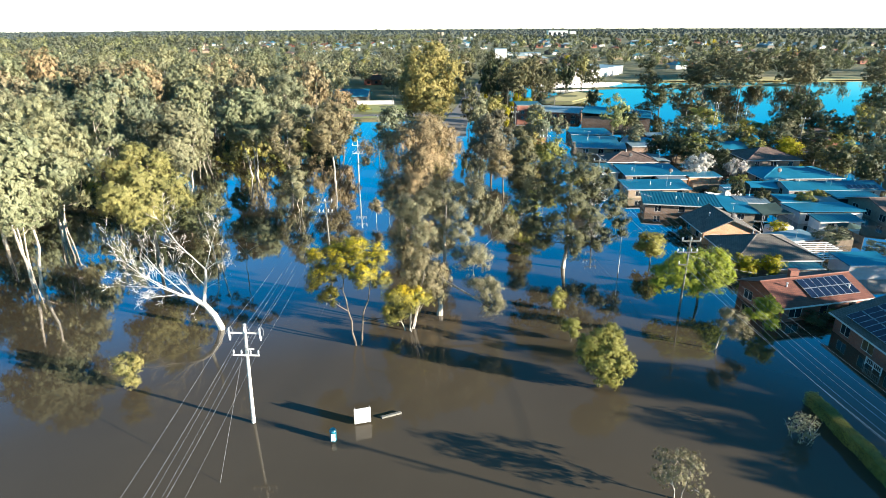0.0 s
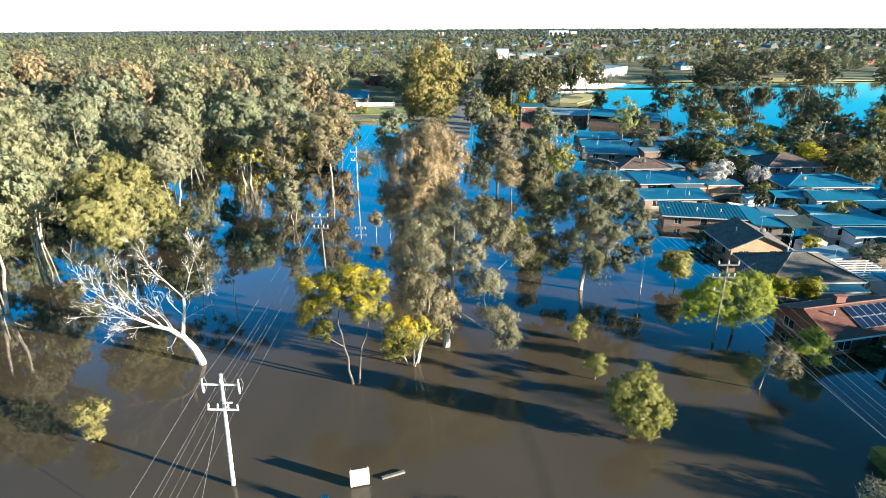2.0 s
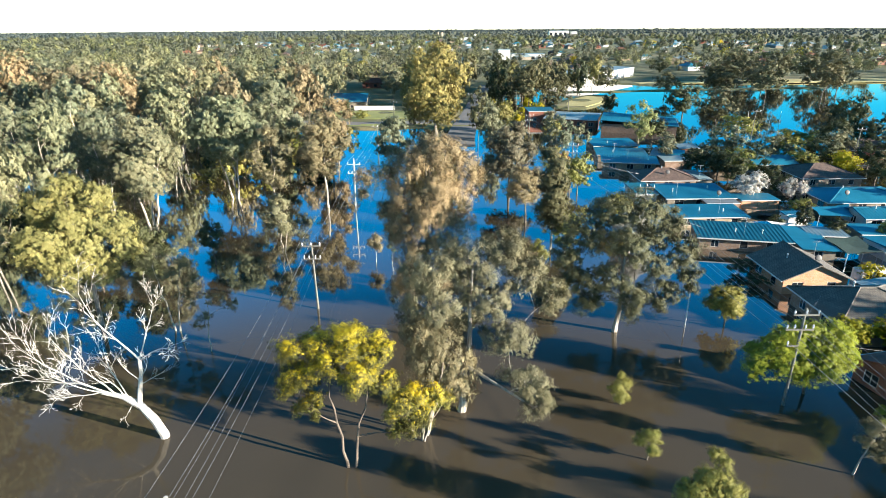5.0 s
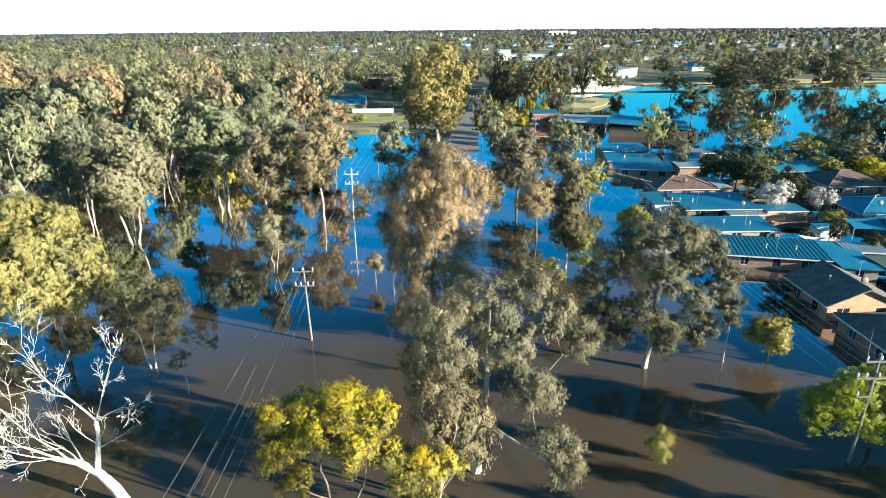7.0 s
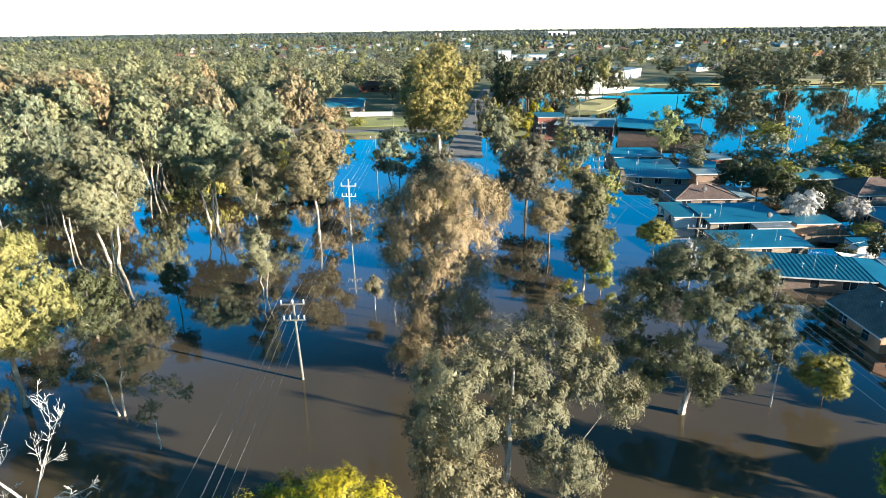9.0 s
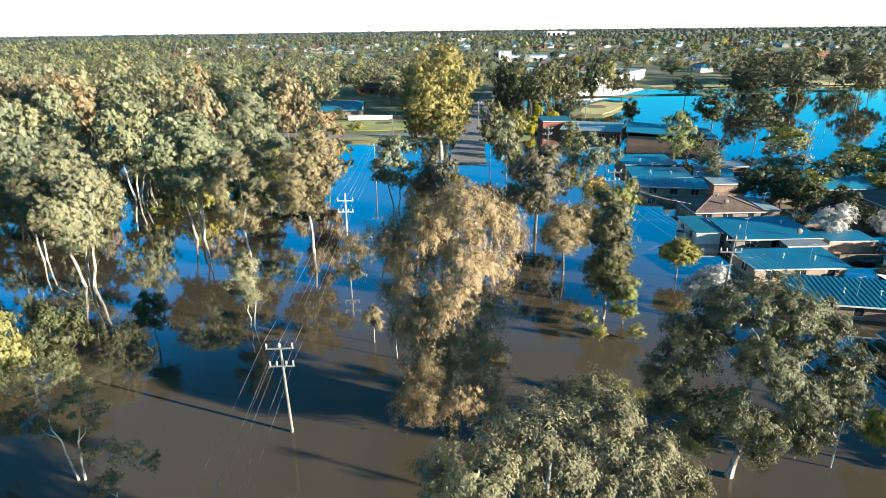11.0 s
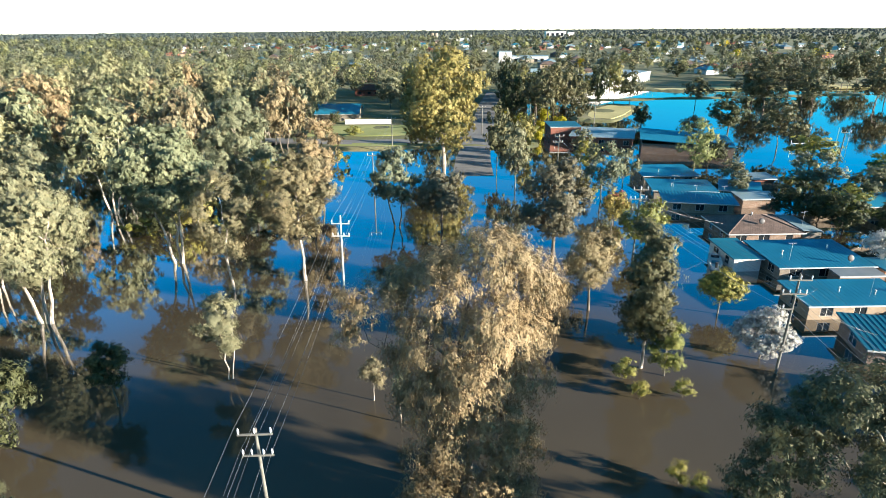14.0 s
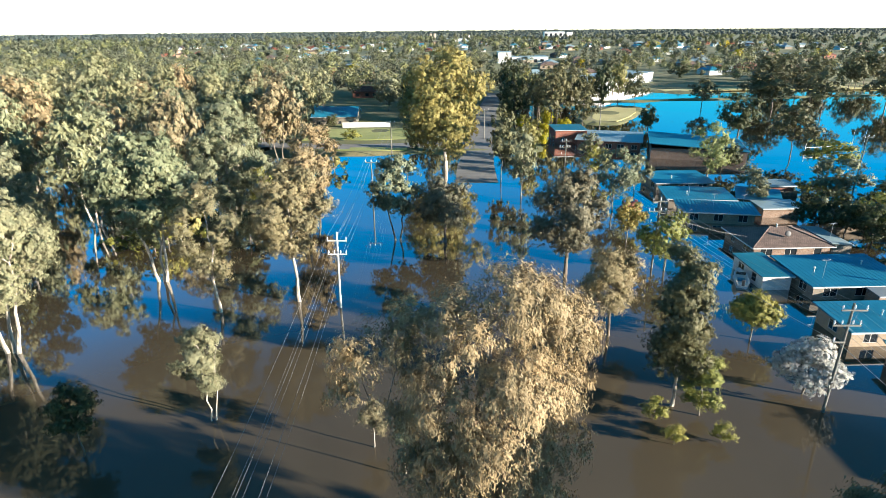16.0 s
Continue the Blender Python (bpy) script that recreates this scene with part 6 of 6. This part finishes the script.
hv = leaf_points(np.stack([px + 37.1, py, np.maximum(pz + 0.08 * np.sin(py * 1.3), 0.06)], -1), nrm, 0.13, 0.08, 0.2, 4)
hedge = root("hedge", 0, 0, 0, 0, "long clipped green hedge standing in flood water", "hedge")
mesh_part("foliage", leaf_mesh("foliage", hv, BUSH), hedge)
# box of darker leaf colour behind the leaves darkens the gaps between them
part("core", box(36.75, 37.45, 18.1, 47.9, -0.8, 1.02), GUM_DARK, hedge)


def fence(x0, y0, x1, y1, label="weathered timber paling fence in flood water", h=1.15):
    a, b = Vector((x0, y0, 0)), Vector((x1, y1, 0))
    ln = (b - a).length
    f = root("fence", x0, y0, 0, math.degrees(math.atan2(y1 - y0, x1 - x0)), label, "fence", "garden fences")
    n = max(1, int(ln / 2.7))
    for i in range(n + 1):
        part("post", box(i * ln / n - 0.05, i * ln / n + 0.05, 0.02, 0.12, -0.9, h + 0.05), FENCE, f)
    for i in range(n):
        part("panel", box(i * ln / n + 0.052, (i + 1) * ln / n - 0.052, -0.01, 0.015, -0.5, h), FENCE, f)


for q in ((58, 78.6, 43.5, 78.4), (46, 79.3, 58, 79.6), (58, 91.2, 70, 91), (60.5, 116.8, 73, 116.6), (66, 127.4, 66, 141), (58, 127.6, 72, 127.4), (66, 141, 78, 141), (57, 158.5, 72, 158.5),
          (43, 142, 66, 142.4), (43, 159.5, 57, 159.2), (58, 182.5, 72, 182), (72.5, 92, 72.5, 127), (73, 142, 73, 182), (80, 114.2, 98, 114.2), (62, 94, 62, 101)):
    fence(*q)

# boat on a trailer
bo = root("motor_boat", 38.0, 138.8, 0.3, 70, "small white and blue motor boat on a trailer", "boat")
bm = bmesh.new()
secs = []
for x, w, zt, zb in ((-2.3, 0.85, 0.75, 0.0), (-0.8, 0.95, 0.78, -0.05), (0.9, 0.85, 0.85, 0.0), (2.0, 0.42, 0.95, 0.25), (2.6, 0.05, 1.02, 0.6)):
    secs.append([bm.verts.new((x, yy, zz)) for yy, zz in ((-w, zt), (-w * 0.75, zb + 0.15), (0, zb), (w * 0.75, zb + 0.15), (w, zt), (w * 0.82, zt - 0.05), (w * 0.6, zb + 0.3), (-w * 0.6, zb + 0.3), (-w * 0.82, zt - 0.05))])
for r, q in zip(secs, secs[1:]):
    for k in range(9):
        bm.faces.new((r[k], r[(k + 1) % 9], q[(k + 1) % 9], q[k]))
bm.faces.new(secs[0])
bm.faces.new(secs[-1])
bmesh.ops.recalc_face_normals(bm, faces=bm.faces)
part("hull", bm, WHITE, bo)
part("windscreen", box(0.35, 0.42, -0.6, 0.6, 0.8, 1.2), GLASS, bo)
part("seat", box(-0.9, -0.3, -0.5, 0.5, 0.3, 0.62, bevel=0.04), BLUE, bo)
part("outboard_motor", box(-2.65, -2.35, -0.18, 0.18, 0.3, 1.15, bevel=0.05), DARK, bo)
part("trailer", box(-2.0, 2.2, -0.7, 0.7, -1.0, -0.06), STEEL, bo)

# caravan, trampoline, shade sails, clothes lines
cv = root("caravan", 61.0, 97.6, 0, 4, "white parked caravan behind the houses", "caravan")
part("body", box(-2.2, 2.2, -1.0, 1.0, -0.5, 1.55, bevel=0.16), WHITE, cv)
for wx in (-1.4, 0.8):
    part("window", box(wx, wx + 0.8, -1.03, -1.004, 0.55, 1.05), GLASS, cv)
part("hatch", box(-0.4, 0.4, -0.35, 0.35, 1.553, 1.66), CREAM, cv)
tr = root("trampoline", 61.8, 127.8, 0, 0, "round black trampoline with a net in a flooded yard", "trampoline")
part("mat", cylinder(1.9, 1.9, 0.45, 0.5, seg=20), DARK, tr)
for i in range(6):
    a = i * math.pi / 3
    part("net_post", cylinder(0.035, 0.035, -0.8, 1.9, 1.95 * math.cos(a), 1.95 * math.sin(a), 6), DARK, tr)


def sail(corners, mat, label):
    bm = bmesh.new()
    c = sum((Vector(p) for p in corners), Vector()) / len(corners)
    n = len(corners)
    mid = [Vector(corners[i]).lerp(Vector(corners[(i + 1) % n]), 0.5).lerp(c, 0.14) for i in range(n)]
    for dz in (0, -0.03):
        ring = []
        for i in range(n):
            ring += [bm.verts.new(Vector(corners[i]) + Vector((0, 0, dz))), bm.verts.new(mid[i] + Vector((0, 0, dz - 0.1)))]
        cen = bm.verts.new(c + Vector((0, 0, dz - 0.25)))
        for i in range(2 * n):
            bm.faces.new((ring[i], ring[(i + 1) % (2 * n)], cen))
    s = root("shade_sail", 0, 0, 0, 0, label, "shade sail")
    part("cloth", bm, mat, s)
    for p in corners:
        part("post", cylinder(0.05, 0.05, -0.9, p[2], p[0], p[1], 6), STEEL, s)


sail([(56.2, 117.6, 2.3), (61.0, 116.9, 2.0), (57.0, 115.8, 1.8)], WHITE, "white triangular shade sail over a yard")
sail([(68.0, 124.6, 2.6), (76.0, 125.6, 2.8), (73.0, 119.6, 2.2), (67.0, 120.0, 2.4)], METAL_BLUE, "pale blue shade sail beside a house")
sail([(60.5, 108.6, 2.3), (66.4, 109.0, 2.4), (66.6, 102.8, 2.0), (60.6, 102.4, 2.0)], FENCE_GREEN, "dark green shade cloth over a yard")
for (cx, cy) in ((63.5, 122.5), (68, 130), (64, 86)):
    c = root("clothes_line", cx, cy, 0, 20, "rotary clothes line standing in a flooded yard", "clothes line")
    part("post", cylinder(0.04, 0.04, -0.8, 1.9, seg=8), STEEL, c)
    for i in range(4):
        a = part("arm", box(0.045, 1.7, -0.02, 0.02, 1.8, 1.84), STEEL, c)
        a.rotation_euler[2] = i * math.pi / 2
# white slatted pergola beside the hipped house
pg = root("pergola", 58.2, 83.4, 0, 0, "white slatted timber pergola beside a tiled house", "pergola")
for px in (-0.2, 4.4):
    for py in (-3.2, 3.4):
        part("post", box(px - 0.06, px + 0.06, py - 0.06, py + 0.06, -0.9, 2.06), WHITE, pg)
    part("beam", box(px - 0.05, px + 0.05, -3.6, 3.8, 2.063, 2.2), WHITE, pg)
for i in range(9):
    part("slat", box(-0.6, 4.8, -3.4 + i * 0.86, -3.22 + i * 0.86, 2.203, 2.3), WHITE, pg)

# netted growing frame and flat pool cover in the back yards
nf = root("netted_frame", 61.6, 103.6, 0, 0, "low frame roofed with dark green netting and black panels", "shade house")
for px in (0.0, 2.3, 4.6):
    for py in (0.0, 4.6):
        part("post", box(px - 0.04, px + 0.04, py - 0.04, py + 0.04, -0.9, 1.4), STEEL, nf)
    part("beam", box(px - 0.04, px + 0.04, -0.2, 4.8, 1.403, 1.48), STEEL, nf)
for i in range(2):
    for j in range(3):
        part("panel", box(0.06 + i * 2.3, 2.24 + i * 2.3, j * 1.55, j * 1.55 + 1.45, 1.49, 1.52), (FENCE_GREEN, DARK)[(i + j) % 2], nf)
pc = root("pool_cover", 60.2, 93.6, 0, 3, "teal sheet cover over a back yard pool", "pool cover")
part("frame", box(0, 6.0, 0, 3.6, -0.9, 0.5), WHITE, pc)
for i in range(6):
    part("sheet", box(0.04 + i * 1.0, 0.96 + i * 1.0, 0.05, 3.55, 0.502, 0.56), BLUE, pc)
um = root("garden_umbrella", 72.6, 96.4, 0, 0, "closed-ribbed dark teal garden umbrella over a patio", "umbrella")
part("pole", box(-0.03, 0.03, -0.03, 0.03, -0.9, 2.3), STEEL, um)
rim = [(1.9 * math.cos(k * math.pi / 4), 1.9 * math.sin(k * math.pi / 4), 1.8) for k in range(8)]
part("canopy", roof_shell([(0, 0, 2.35)] + rim, [(0, k + 1, (k + 1) % 8 + 1) for k in range(8)], list(range(1, 9)), 0.05), FENCE_GREEN, um)

# chimney, roof vents, aerials and dishes
ch = root("chimney", 47.3, 70.1, 3.6, 0, "red brick chimney on a tiled roof", "chimney")
part("stack", box(-0.55, 0.55, -0.35, 0.35, 0, 1.1), BRICK_RED, ch)
part("cap", box(-0.62, 0.62, -0.42, 0.42, 1.1, 1.22), BRICK_RED, ch)


def vent(x, y, z, h=0.5):
    v = root("roof_vent", x, y, z - 0.1, 0, "small pale flue pipe on a roof", "roof vent", "roof vents")
    part("pipe", cylinder(0.09, 0.09, 0, h + 0.1, seg=8), WHITE, v)
    part("cowl", cylinder(0.15, 0.11, h + 0.1, h + 0.22, seg=8), WHITE, v)


for q in ((45.2, 67.6, 3.5), (53.5, 67.9, 2.97), (48.0, 97, 3.6), (50, 86, 4.2), (48, 112, 2.3), (52, 111, 2.3), (47, 124, 2.35), (51, 123, 2.3), (47, 137, 2.4), (55, 139, 2.4), (50, 167, 2.4), (46, 177, 2.35),
          (78, 121.5, 3.1), (84, 121.5, 3.1), (90, 121.5, 3.1), (80, 134, 3.4), (50, 152, 3.6), (48, 190, 2.3)):
    vent(*q)


def aerial(x, y, z, h=2.6):
    a = root("tv_aerial", x, y, z - 0.1, 15, "thin television aerial on a roof", "aerial", "television aerials")
    part("mast", cylinder(0.03, 0.03, 0, h, seg=6), STEEL, a)
    part("boom", box(-0.7, 0.7, -0.015, 0.015, h, h + 0.03), STEEL, a)
    for i in range(6):
        part("rod", box(-0.6 + i * 0.24, -0.58 + i * 0.24, -0.3, 0.3, h + 0.032, h + 0.05), STEEL, a)


for q in ((49, 111, 2.3), (52.8, 98.5, 2.9), (47, 135, 2.3), (50, 122.5, 2.3), (56, 84.5, 2.6), (61, 133, 2.1), (84, 120, 2.7), (47, 167.5, 2.4), (52, 166.5, 2.4), (46, 176, 2.3), (58.5, 151, 1.9)):
    aerial(*q)


def dish(x, y, z):
    d = root("satellite_dish", x, y, z - 0.05, 0, "dark satellite dish on a roof", "satellite dish", "satellite dishes")
    bm = bmesh.new()
    bmesh.ops.create_uvsphere(bm, u_segments=14, v_segments=8, radius=0.5, matrix=Matrix.Translation((0, 0, 0.75)) @ Matrix.Rotation(radians(70), 4, "X") @ Matrix.Diagonal((1, 1, 0.25, 1)))
    part("bowl", bm, DARK, d)
    part("bracket", cylinder(0.03, 0.03, 0, 0.6, seg=6), STEEL, d)


for q in ((51.8, 96, 3.2), (50.5, 149.5, 2.7), (55, 133.6, 2.25), (79, 131, 2.8)):
    dish(*q)


# goal posts and a light pole on the flooded oval
for (gx0, gy0) in ((118, 232), (121.5, 232), (112, 236)):
    gp = root("goal_post", gx0, gy0, 0, 0, "white goal post rising from the flooded oval", "goal post", "goal posts")
    part("pole", cylinder(0.07, 0.06, -0.8, 5.0, seg=8), WHITE, gp)
br = root("soccer_goal", 104, 226, 0, 10, "low white frame standing in the flooded oval", "frame")
part("crossbar", box(-4, 4, -0.05, 0.05, 1.4, 1.5), WHITE, br)
for q in (-4.05, 4.05):
    part("post", box(q - 0.05, q + 0.05, -0.05, 0.05, -0.8, 2.6), WHITE, br)
